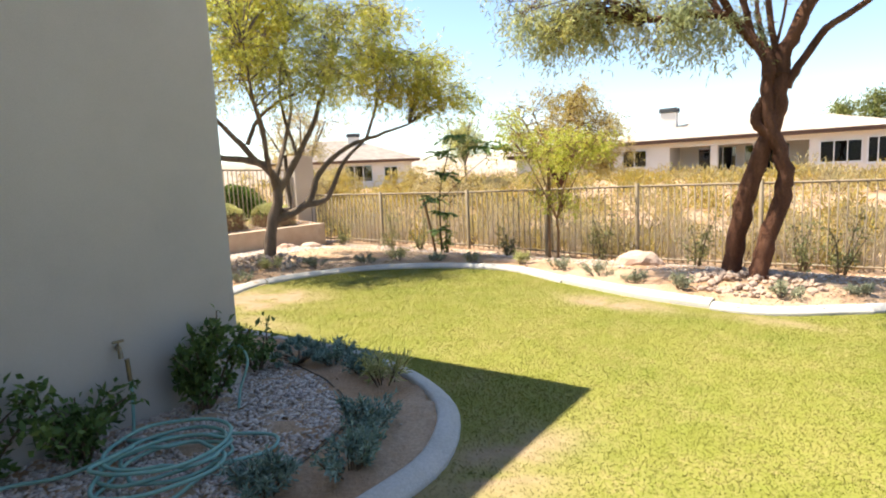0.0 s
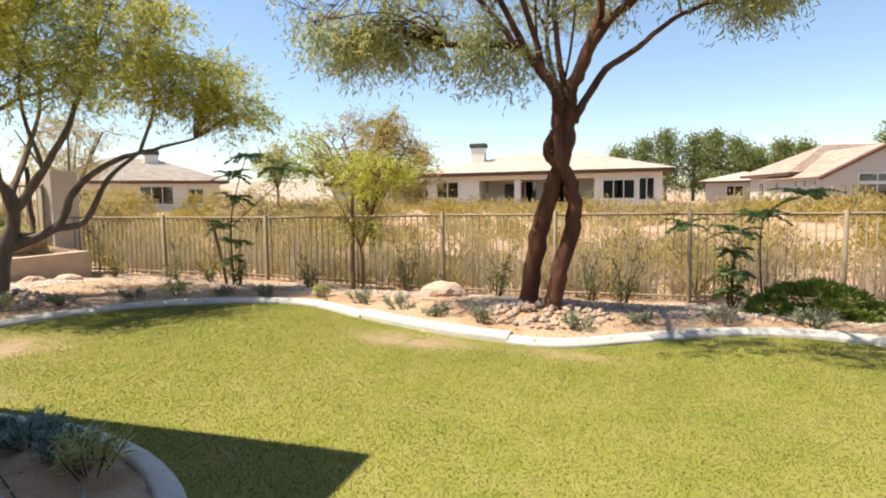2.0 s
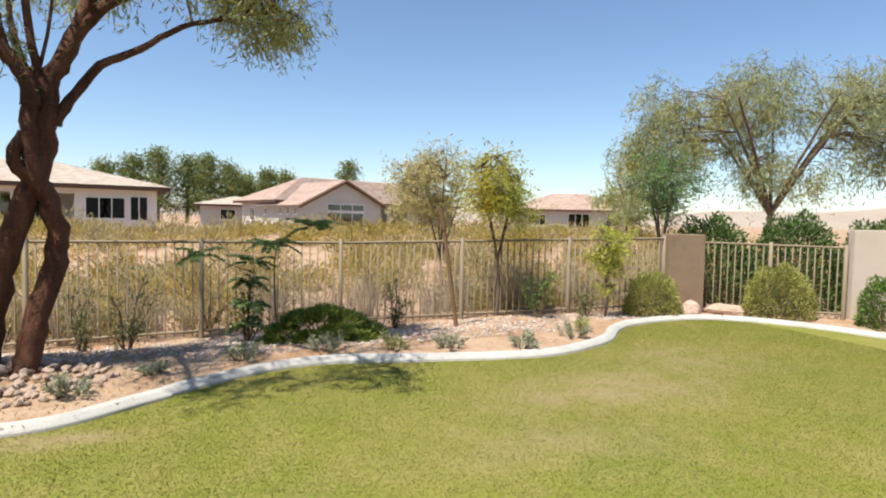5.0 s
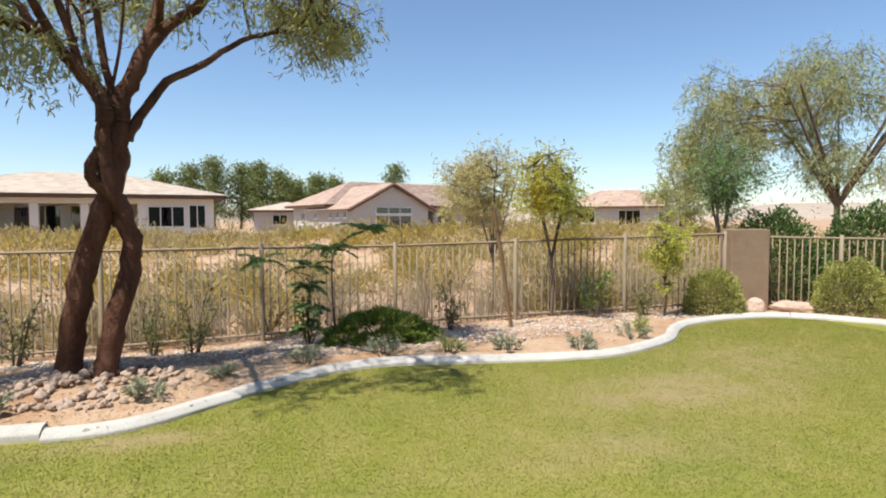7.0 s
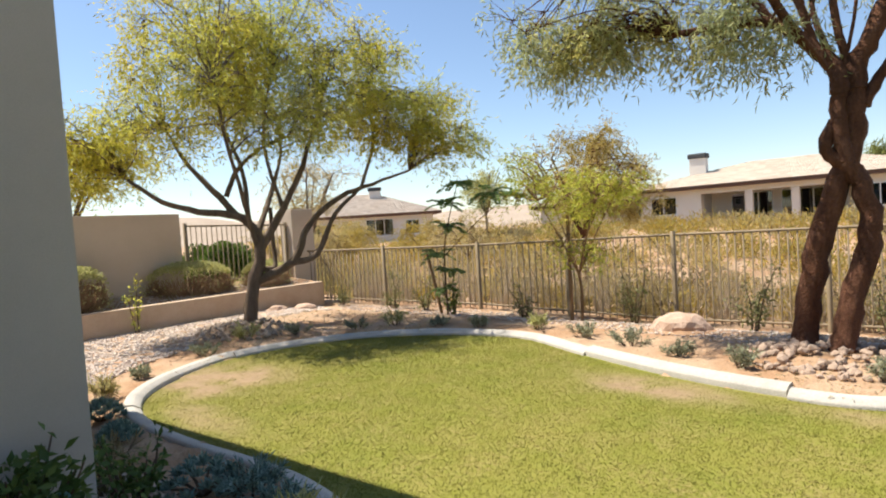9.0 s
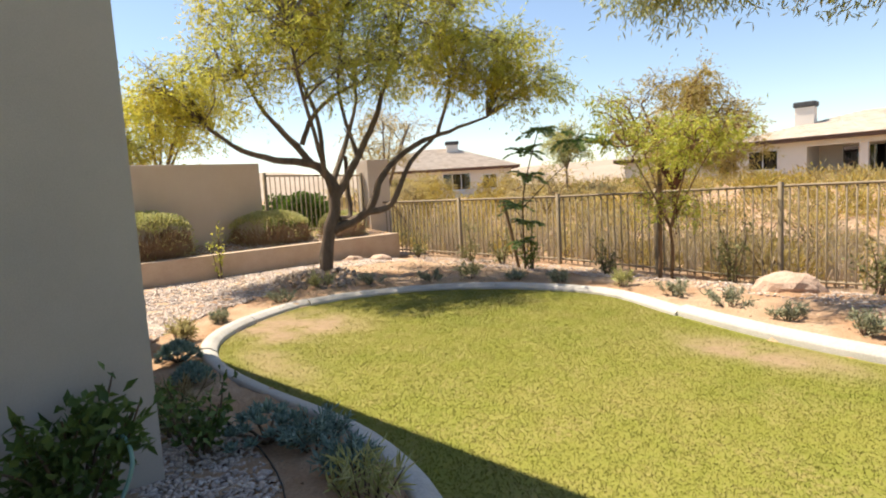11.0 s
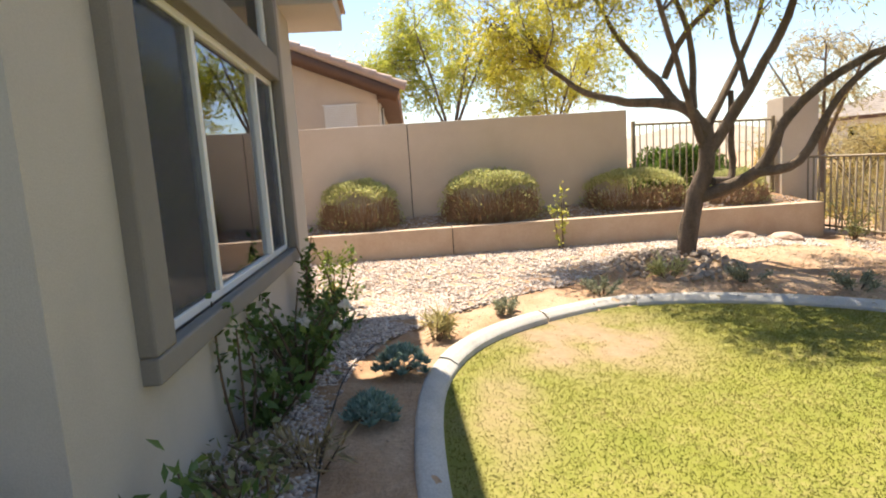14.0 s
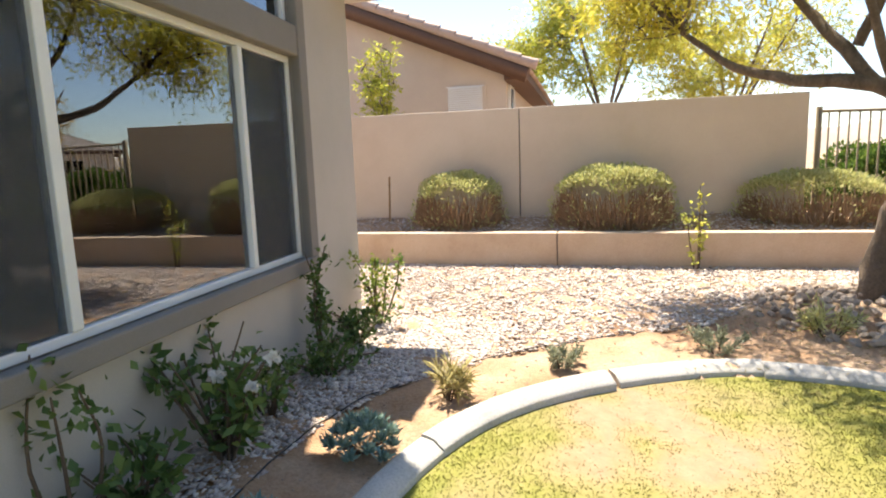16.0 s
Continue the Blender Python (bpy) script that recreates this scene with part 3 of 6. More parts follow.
tagged(in_house(part("ceiling", box((THICK, THICK, H_TALL - 0.1), (SPLIT - 0.13, DEEP - THICK, H_TALL - 0.02)), ROOM)), "plain painted ceiling of the room behind glass", "ceiling", kind="structure")



def hip_roof(label, x0, x1, y0, y1, z, rise):
    """Boxed stucco eaves with a low hip of tiles above."""
    r = in_house(thing("roof", (0, 0, 0), label, "roof", kind="structure"))
    part("eave", box((x0, y0, z), (x1, y1, z + 0.24), 0.015), STUCCO, r, "boxed beige stucco eave")
    w = (x1 - x0) / 2
    e = [(x0 - 0.05, y0 - 0.05, z + 0.24), (x1 + 0.05, y0 - 0.05, z + 0.24), (x1 + 0.05, y1 + 0.05, z + 0.24), (x0 - 0.05, y1 + 0.05, z + 0.24)]
    top = [((x0 + x1) / 2, y0 + w, z + rise), ((x0 + x1) / 2, y1 - w, z + rise)]
    g = Geo()
    roof_tiles(g, e[1], e[0], top[0], top[0], 0.38, 0.3)
    roof_tiles(g, e[3], e[2], top[1], top[1], 0.38, 0.3)
    roof_tiles(g, e[2], e[1], top[0], top[1], 0.38, 0.3)
    roof_tiles(g, e[0], e[3], top[1], top[0], 0.38, 0.3)
    part("tile_field", g, TILE, r, "reddish roof tiles")
    return r


hip_roof("tall hipped tile roof with boxed stucco eaves", -0.16, SPLIT, -OVER, DEEP + 0.5, H_TALL, 1.4)
hip_roof("lower tile roof with boxed stucco eave at the corner", SPLIT + 0.01, LONG + 0.55, -OVER, DEEP + 0.5, H_TOP, 0.6)

tagged(in_house(part("wall_step", box((SPLIT - 0.12, THICK, H_TOP - 0.02), (SPLIT - 0.002, DEEP - THICK, H_TALL - 0.1)), STUCCO)), "stucco step between the tall and the low roof", "wall", kind="structure")
tagged(in_house(part("ceiling_low", box((SPLIT, THICK, H_TOP - 0.1), (LONG - THICK, DEEP - THICK, H_TOP - 0.02)), ROOM)), "plain painted ceiling of the low room part", "ceiling", kind="structure")
# added wall and eave, never in view: they cut skylight and bounce on wall_east
tagged(in_house(part("wall_sky_block", box((-15.5, 4.4, -0.3), (-0.01, 4.6, H_TALL)), STUCCO)), "added unseen stucco wall behind the lawn, blocks skylight", "wall", kind="structure")
sky_block = in_house(thing("roof_sky_block", (0, 0, 0), "added unseen stucco eave over the skylight-blocking wall", "roof", kind="structure"))
part("eave", box((-15.8, 3.7, H_TALL + 0.002), (-0.2, 8.6, H_TALL + 0.24), 0.015), STUCCO, sky_block)

window = thing("window_1", (0, 0, 0), "big sliding window with white frame and brown stucco surround", "window", kind="structure")
in_house(window)
PROUD = -0.07
TW = 0.2
for nm, lo, hi in (("surround", (WIN_L - TW, PROUD, WIN_B - 0.11), (WIN_R + 0.13, 0.03, WIN_B)), ("surround", (WIN_L - TW, PROUD, WIN_T), (WIN_R + 0.13, 0.03, WIN_T + 0.1)),
                   ("surround", (WIN_L - TW, PROUD, WIN_B), (WIN_L, 0.03, WIN_T)), ("surround", (WIN_R, PROUD, WIN_B), (WIN_R + 0.13, 0.03, WIN_T)),
                   ("surround", (WIN_L, PROUD + 0.01, BAND[0] + 0.03), (WIN_R, 0.12, BAND[1] - 0.03))):
    part(nm, box(lo, hi, 0.012), TRIM, window, "brown stucco surround")
FW = 0.045
for lo, hi in (((WIN_L, 0.02, WIN_B), (WIN_R, 0.09, WIN_B + FW)), ((WIN_L, 0.02, BAND[0] - FW + 0.03), (WIN_R, 0.09, BAND[0] + 0.03)), ((WIN_L, 0.02, WIN_B + FW), (WIN_L + FW, 0.09, BAND[0] - 0.015)),
               ((WIN_R - FW, 0.02, WIN_B + FW), (WIN_R, 0.09, BAND[0] - 0.015)), ((MULL[0] - 0.03, 0.01, WIN_B + FW), (MULL[0] + 0.03, 0.09, BAND[0] - 0.015)),
               ((MULL[1] - 0.025, 0.01, WIN_B + FW), (MULL[1] + 0.025, 0.09, BAND[0] - 0.015)),
               ((WIN_L, 0.02, BAND[1] - 0.03), (WIN_R, 0.09, BAND[1] + 0.01)), ((WIN_L, 0.02, WIN_T - FW), (WIN_R, 0.09, WIN_T)), ((WIN_R - FW, 0.02, BAND[1] + 0.01), (WIN_R, 0.09, WIN_T - FW)),
               ((WIN_L, 0.02, BAND[1] + 0.01), (WIN_L + FW, 0.09, WIN_T - FW))):
    part("window_frame", box(lo, hi, 0.006), FRAME_WHITE, window, "white vinyl frame member")
edges = [WIN_L + FW, MULL[0] - 0.03, MULL[0] + 0.03, MULL[1] - 0.025, MULL[1] + 0.025, WIN_R - FW]
for q in range(3):
    pane = part("pane", box((edges[2 * q], 0.05, WIN_B + FW), (edges[2 * q + 1], 0.056, BAND[0] - 0.015)), GLASS, window)
    pane.visible_shadow = False
pane = part("pane", box((WIN_L + FW, 0.05, BAND[1] + 0.01), (WIN_R - FW, 0.056, WIN_T - FW)), GLASS, window)
pane.visible_shadow = False
for a, b in ((edges[0], edges[1]), (edges[4], edges[5])):
    net = part("insect_screen", box((a + 0.004, 0.034, WIN_B + FW), (b - 0.004, 0.037, BAND[0] - 0.015)), MESH, window, "dark woven insect screen")
    net.visible_shadow = False
side_window = in_house(thing("window_2", (0, 0, 0), "small high window in the side wall", "window", kind="structure"))
for lo, hi in (((LONG - 0.12, SIDE[0], SIDE[2]), (LONG - 0.05, SIDE[1], SIDE[2] + 0.03)), ((LONG - 0.12, SIDE[0], SIDE[3] - 0.03), (LONG - 0.05, SIDE[1], SIDE[3])),
               ((LONG - 0.12, SIDE[0], SIDE[2] + 0.03), (LONG - 0.05, SIDE[0] + 0.03, SIDE[3] - 0.03)), ((LONG - 0.12, SIDE[1] - 0.03, SIDE[2] + 0.03), (LONG - 0.05, SIDE[1], SIDE[3] - 0.03))):
    part("window_frame", box(lo, hi, 0.004), FRAME_WHITE, side_window)
spigot = thing("hose_tap", house_at(0, 0), "brass garden tap on the stucco wall", "tap")
sp = HOUSE @ Vector((-0.0, 0.93, 0.62))
spigot.location = sp
g = Geo()
tube(g, [(0, 0, 0), (0.07, -0.01, 0)], [0.014, 0.014], 8)
tube(g, [(0.07, -0.01, 0.0), (0.10, -0.015, -0.02), (0.11, -0.017, -0.06)], [0.014, 0.015, 0.016], 8)
part("tap_body", g, METAL, spigot, smooth=True)
g = Geo()
tube(g, [(0.06, -0.01, 0.0), (0.06, -0.01, 0.04)], [0.006, 0.006], 6)
tube(g, [(0.06, -0.045, 0.045), (0.06, 0.025, 0.045)], [0.01, 0.01], 6)
part("handle", g, METAL, spigot)


# ---- garden walls ----
def wall_run(name, a, b, lo, hi, thick, mat, label, bed=None, joints=(), category="wall"):
    """A straight wall from a to b, with dark expansion joints at fractions of its length and a thin cap edge."""
    a, b = Vector((*a, 0)), Vector((*b, 0))
    run = b - a
    ob = thing(name, a, label, category, kind="structure")
    ob.rotation_euler = (0, 0, math.atan2(run.y, run.x))
    stops = [0.0, *joints, 1.0]
    for u, v in zip(stops[:-1], stops[1:]):
        part("wall_panel", box((u * run.length + 0.006 * (u > 0), -thick / 2, lo), (v * run.length - 0.006 * (v < 1), thick / 2, hi), 0.012), mat, ob)
    for u in joints:
        part("joint", box((u * run.length - 0.008, -thick / 2 + 0.012, lo), (u * run.length + 0.008, thick / 2 - 0.012, hi - 0.012)), DARK_JOINT, ob)
    return ob


WALL_A, WALL_B = (-11.35, -2.3), (-12.36, 6.25)
frac = 4.73 / 8.61
wall_run("wall_garden", WALL_B, WALL_A, 0.2, 2.29, 0.2, WALL_STUCCO, "tall beige stucco garden wall with a dark joint", joints=(1 - frac - 0.005,))
RET_A, RET_B = (-10.35, -2.3), (-11.55, 9.12)
wall_run("wall_planter", RET_B, RET_A, -0.3, 0.555, 0.22, PLANTER, "low tan stucco retaining wall with a joint", joints=(0.522,))
wall_run("wall_planter_end", (-11.55, 9.12), (-12.9, 9.05), -0.3, 0.54, 0.2, PLANTER, "short end of the low tan retaining wall")
g = Geo()
tx, ty = np.meshgrid(np.linspace(0, 1, 8), np.linspace(-2.3, 9.1, 60))
left = np.interp(ty, [-2.3, 6.25, 9.1], [-11.40, -12.40, -12.8])
right = np.interp(ty, [-2.3, 9.1], [-10.38, -11.52])
tz = 0.50 + 0.20 * (1 - tx) + 0.012 * npr.standard_normal(tx.shape)
a, b = np.meshgrid(np.arange(59), np.arange(7), indexing="ij")
g.add(np.stack([left + (right - left) * tx, ty, tz], -1).reshape(-1, 3), np.stack([a * 8 + b, a * 8 + b + 1, (a + 1) * 8 + b + 1, (a + 1) * 8 + b], -1).reshape(-1, 4))
tagged(part("terrace", g, EARTH, smooth=True), "raised earth terrace behind the low wall", "terrace", kind="structure")
wall_run("wall_pier", (-12.65, 8.95), (-12.65, 9.55), -0.3, 2.33, 0.58, WALL_STUCCO, "square beige stucco fence pier", category="pier")
wall_run("wall_pier_east", (8.86, 10.74), (9.5, 10.5), -0.3, 1.5, 0.5, PIER_BROWN, "brown stucco fence pier by the hedge", category="pier")
wall_run("wall_east_garden", (11.25, 8.75), (13.6, 7.45), -0.3, 1.66, 0.22, WALL_STUCCO, "tan stucco garden wall beside a clipped bush")
wall_run("wall_east_return", (13.6, 7.45), (13.9, -6.0), -0.3, 1.66, 0.22, WALL_STUCCO, "tan stucco garden wall closing the yard")


# ---- iron fences ----
def upright(w, d, h):
    g = Geo()
    x, y = w / 2, d / 2
    g.add([(-x, -y, 0), (x, -y, 0), (x, y, 0), (-x, y, 0), (-x, -y, h), (x, -y, h), (x, y, h), (-x, y, h)],
          [[0, 1, 5, 4], [1, 2, 6, 5], [2, 3, 7, 6], [3, 0, 4, 7], [4, 5, 6, 7]])
    return g


def fence_run(label, corners, tops, feet, spacing=2.2, gap=0.118, group="iron fences", mat=IRON):
    """An iron fence along the corners: posts, two rails a panel and pickets, each a part."""
    f = thing("fence", (*corners[0], 0), label, "fence", group)
    o = np.array([*corners[0], 0.0])
    picket = upright(0.019, 0.019, 1.0).mesh("picket", mat)
    post = upright(0.062, 0.062, 1.0).mesh("post", mat)
    for (a, b, ta, tb, fa, fb) in zip(corners[:-1], corners[1:], tops[:-1], tops[1:], feet[:-1], feet[1:]):
        a, b = np.array(a, float), np.array(b, float)
        length = np.linalg.norm(b - a)
        panels = max(1, round(length / spacing))
        turn = math.atan2(b[1] - a[1], b[0] - a[0])
        for q in range(panels):
            u0, u1 = q / panels, (q + 1) / panels
            ends = []
            for u in (u0, u1):
                p = a + (b - a) * u
                ends.append((np.array([*p, fa + (fb - fa) * u]) - o, ta + (tb - ta) * u))
            base, top = ends[0]
            po = part("post", post, mat, f)
            po.matrix_basis = Matrix.LocRotScale(base - np.array([0, 0, 0.1]), Euler((0, 0, turn)), (1, 1, top + 0.03 - base[2] + 0.1))
            for drop in (0.0, None):
                g = Geo()
                za = [(t - 0.03) if drop == 0.0 else (e[2] + 0.12) for e, t in ends]
                tube(g, [(*ends[0][0][:2], za[0]), (*ends[1][0][:2], za[1])], [0.021, 0.021], 4)
                part("rail", g, mat, f)
            n = int(length / panels / gap)
            for k in range(1, n):
                w = k / n
                p = ends[0][0] * (1 - w) + ends[1][0] * w
                t = ends[0][1] * (1 - w) + ends[1][1] * w
                pk = part("picket", picket, mat, f)
                pk.matrix_basis = Matrix.LocRotScale(p + np.array([0, 0, 0.05]), Euler((0, 0, turn)), (1, 1, t - 0.02 - p[2] - 0.05))
        last = part("post", post, mat, f)
        last.matrix_basis = Matrix.LocRotScale(ends[1][0] - np.array([0, 0, 0.1]), Euler((0, 0, turn)), (1, 1, ends[1][1] + 0.13 - ends[1][0][2]))
    return f


fence_run("tan painted iron picket fence along the wash", [(-12.4, 9.32), (-7.58, 10.37), (-3.92, 11.25)], [1.30, 1.26, 1.28], [0.0, -0.09, -0.30])
fence_run("tan painted iron picket fence behind the tree", [(-3.92, 11.25), (0.51, 11.3), (2.6, 11.2)], [1.28, 1.30, 1.30], [-0.30, -0.2, -0.11])
fence_run("tan painted iron picket fence behind young trees", [(2.6, 11.2), (8.85, 10.74)], [1.30, 1.44], [-0.11, 0.0])
fence_run("tan iron picket fence on the raised terrace", [(-12.38, 6.4), (-12.62, 8.9)], [2.06, 2.0], [0.68, 0.62], spacing=2.5)
fence_run("tan iron picket fence in front of the hedge", [(9.5, 10.45), (11.2, 8.8)], [1.38, 1.36], [0.0, 0.02], spacing=1.3)


# ---- houses beyond ----
def far_window(parent, at, w, h, turn=0, frame_mat=None):
    """A window with a frame, a sill and a pane, in front of a wall that faces -y before turning."""
    m = Matrix.Translation(at) @ Matrix.Rotation(turn, 4, "Z")
    wd = part("window", box((-w / 2 - 0.08, -0.05, -0.08), (w / 2 + 0.08, -0.0, h + 0.08)), frame_mat or FRAME_WHITE, parent)
    wd.matrix_basis = m
    part("pane", box((-w / 2, -0.075, 0), (w / 2, -0.052, h)), GLASS_FAR, wd)
    for x in ((-w / 6, w / 6) if w > 1.6 else (0,)):
        part("mullion", box((x - 0.03, -0.1, 0), (x + 0.03, -0.077, h)), FRAME_WHITE, wd)
    part("sill", box((-w / 2 - 0.1, -0.12, -0.14), (w / 2 + 0.1, 0, -0.08)), frame_mat or FRAME_WHITE, wd)
    return wd


def far_house(label, at, turn, w, d, eave, ridge, walls, tiles, inset, windows=(), patio=None, over=0.7, gable=None, chimney=None, row=0.4, col=0.4):
    """A one-storey house with a hipped tile roof. Its front faces -y before turning."""
    h = thing("house", at, label, "house")
    h.rotation_euler = (0, 0, radians(turn))
    if patio:
        p0, p1, back = patio
        bm = bmesh.new()
        box((0, back, -0.5), (w, d, eave), bm=bm)
        if p0 > 0:
            box((0, 0, -0.5), (p0, back, eave), bm=bm)
        if p1 < w:
            box((p1, 0, -0.5), (w, back, eave), bm=bm)
        part("wall", bm, walls, h)
        part("beam", box((p0, 0.0, eave - 0.35), (p1, 0.4, eave)), walls, h)
        for x in np.linspace(p0 + 0.3, p1 - 0.3, 4)[1:-1]:
            part("column", box((x - 0.22, 0, -0.5), (x + 0.22, 0.4, eave - 0.35), 0.02), walls, h)
    else:
        part("wall", box((0, 0, -0.5), (w, d, eave)), walls, h)
    part("fascia", box((-over, -over, eave - 0.02), (w + over, d + over, eave + 0.2)), FASCIA, h, "brown painted fascia")
    z0, z1 = eave + 0.2, ridge
    o = over + 0.05
    e = [(-o, -o, z0), (w + o, -o, z0), (w + o, d + o, z0), (-o, d + o, z0)]
    r = [(inset, d / 2, z1), (w - inset, d / 2, z1)]
    g = Geo()
    roof_tiles(g, e[0], e[1], r[1], r[0], row, col)
    roof_tiles(g, e[2], e[3], r[0], r[1], row, col)
    roof_tiles(g, e[1], e[2], r[1], r[1], row, col)
    roof_tiles(g, e[3], e[0], r[0], r[0], row, col)
    rf = part("roof", g, tiles, h, "tiled hipped roof")
    if gable:
        gx0, gx1, gd, gtop = gable
        c = (gx0 + gx1) / 2
        bm = bmesh.new()
        vs = [bm.verts.new(p) for p in ((gx0, -gd, -0.5), (gx1, -gd, -0.5), (gx1, -gd, eave), (c, -gd, gtop - 0.25), (gx0, -gd, eave))]
        f = bm.faces.new(vs)
        r2 = bmesh.ops.extrude_face_region(bm, geom=[f])
        for v in r2["geom"]:
            if isinstance(v, bmesh.types.BMVert):
                v.co.y = d * 0.5
        bmesh.ops.recalc_face_normals(bm, faces=bm.faces)
        part("gable_wall", bm, walls, h)
        g = Geo()
        sl = (gtop - eave) / (c - gx0)
        for s, x in ((1, gx0), (-1, gx1)):
            edge = (x - s * 0.6, -gd - 0.45, eave - 0.6 * sl)
            back = (x - s * 0.6, d * 0.5, eave - 0.6 * sl)
            if s > 0:
                roof_tiles(g, back, edge, (c, -gd - 0.45, gtop), (c, d * 0.5, gtop), row, col)
            else:
                roof_tiles(g, edge, back, (c, d * 0.5, gtop), (c, -gd - 0.45, gtop), row, col)
            gg = Geo()
            tube(gg, [(edge[0], edge[1] + 0.05, edge[2] - 0.1), (c, -gd - 0.4, gtop - 0.1)], [0.16, 0.16], 4)
            part("rake_board", gg, FASCIA, h, "brown painted rake board")
        part("gable_roof", g, tiles, h)
    if chimney:
        cx, cy, cz = chimney
        ch = part("chimney", box((cx - 0.55, cy - 0.4, eave), (cx + 0.55, cy + 0.4, cz)), walls, rf)
        part("chimney_cap", box((cx - 0.65, cy - 0.5, cz), (cx + 0.65, cy + 0.5, cz + 0.36), 0.08), SCREEN, rf, "dark metal chimney cap")
    for x, y, z, ww, hh, tn in windows:
        far_window(h, (x, y, z), ww, hh, radians(tn))
    return h


far_house("pale stucco house with tan tiled hip roof and a covered patio", (-19.0, 40.2, 0.35), 8, 16.6, 14, 2.75, 4.7, FAR_WALL, TILE_PALE, 6.0,
          windows=((1.6, 0, 1.2, 1.6, 1.1, 0), (6.5, 3, 0.6, 2.4, 1.7, 0), (9.6, 3, 0.2, 2.6, 2.1, 0), (13.8, 0, 1.0, 2.0, 1.2, 0), (15.6, 0, 0.9, 0.9, 1.4, 0), (16.6, 4, 1.2, 1.2, 1.0, 90)), patio=(4.0, 12.2, 3.0), chimney=(3.0, 4.0, 5.08))
far_house("grey stucco house with a gable and rosy tile roof", (6.35, 56.75, 0.2), 18, 21, 9, 2.75, 5.5, FAR_GREY, TILE, 4.5, gable=(-0.01, 7.8, 5.0, 4.78), patio=(7.8, 14.5, 3.0),
          windows=((4.1, -5.0, 0.1, 3.6, 1.75, 0), (4.1, -5.0, 2.1, 3.6, 0.5, 0), (0, -3.5, 1.75, 0.45, 0.5, -90), (0, -2.0, 1.75, 0.45, 0.5, -90), (0, -0.5, 1.75, 0.45, 0.5, -90), (0, 3.0, 1.7, 0.45, 0.5, -90), (0, 6.2, 1.1, 0.8, 1.1, -90),
                   (10.5, 3, 0.2, 3.0, 2.0, 0), (17, 0, 0.6, 2.0, 1.5, 0)))
far_house("tan stucco house with weathered pale tile roof beyond the wash", (-46.0, 28.0, 0.5), 56, 13, 10, 2.6, 5.0, FAR_WALL, TILE_PALE, 5.0, windows=((3, 0, 0.9, 2, 1.2, 0), (8, 0, 0.9, 2.4, 1.4, 0), (11, 0, 0.9, 1.2, 1.2, 0)), chimney=(8, 4, 5.2))
far_house("small pale house with a low tile roof behind scrub", (-26.0, 38.0, 0.3), 30, 10, 9, 2.3, 3.7, FAR_WALL, TILE_PALE, 4.0, windows=((3, 0, 0.8, 1.6, 1.1, 0), (7, 0, 0.8, 1.6, 1.1, 0)))
far_house("low brown house with tile roof far along the wash", (35.0, 65.0, 0.4), -32, 14, 11, 2.6, 5.0, FAR_GREY, TILE, 5.0, windows=((3, 0, 0.9, 2, 1.2, 0), (8, 0, 0.6, 2.4, 1.7, 0), (12, 0, 0.9, 1.4, 1.2, 0)))
far_house("small grey house between the two larger ones", (-0.6, 74.0, 0.3), 0, 8, 8, 2.4, 3.7, FAR_GREY, TILE_PALE, 4.0, windows=((3, 0, 0.9, 1.6, 1.1, 0), (6.5, 0, 0.9, 1.6, 1.1, 0)))

# the neighbour's house, gable end towards the yard
nb = thing("house", (-15.05, 1.45, 0), "beige neighbour house with a brown tiled gable roof", "house")
nb.rotation_euler = (0, 0, radians(6.6))
bm = bmesh.new()
PEAK, TIP, SLOPE = -6.2, 0.0, 0.415
vs = [bm.verts.new(p) for p in ((0, -12.4, -0.3), (0, 0, -0.3), (0, 0, 3.35), (0, PEAK, 3.35 - PEAK * SLOPE), (0, -12.4, 3.35))]
f = bm.faces.new(vs)
r2 = bmesh.ops.extrude_face_region(bm, geom=[f])
for v in r2["geom"]:
    if isinstance(v, bmesh.types.BMVert):
        v.co.x = -11
bmesh.ops.recalc_face_normals(bm, faces=bm.faces)
part("wall", bm, WALL_STUCCO, nb)
g = Geo()
low, high = 0.5, 3.55 - PEAK * SLOPE
roof_tiles(g, (-11.4, low, 3.55 - low * SLOPE), (0.5, low, 3.55 - low * SLOPE), (0.5, PEAK, high), (-11.4, PEAK, high), 0.36, 0.3, 0.07)
roof_tiles(g, (0.5, -12.4 - low, 3.55 - low * SLOPE), (-11.4, -12.4 - low, 3.55 - low * SLOPE), (-11.4, PEAK, high), (0.5, PEAK, high), 0.36, 0.3, 0.07)
nroof = part("roof", g, TILE, nb, "brown clay tile roof")
g = Geo()
tube(g, [(0.42, low - 0.02, 3.38 - low * SLOPE), (0.42, PEAK, high - 0.17)], [0.17, 0.17], 4)
part("rake_board", g, FASCIA, nroof, "brown painted rake board")
part("soffit", box((-11.2, 0.0, 3.10), (0.35, low - 0.05, 3.26)), FASCIA, nroof, "brown soffit")
rt = Geo()
tube(rt, [(0, -0.17, 0.0), (0, 0.2, 0.02)], [0.11, 0.09], 7)
rake_tile = rt.mesh("rake_tile", TILE)
for k in range(22):
    u = k / 21
    o = part("rake_tile", rake_tile, TILE, nroof)
    y = low + (PEAK - low) * u
    o.matrix_basis = Matrix.LocRotScale((0.46, y, 3.55 - y * SLOPE + 0.05), Euler((math.pi - math.atan(SLOPE), 0, 0)), None)
wd = part("window", box((-0.44, -0.05, -0.04), (0.44, 0.0, 0.62)), WALL_STUCCO, nb)
wd.matrix_basis = Matrix.Translation((0.0, -0.85, 2.45)) @ Matrix.Rotation(radians(90), 4, "Z")
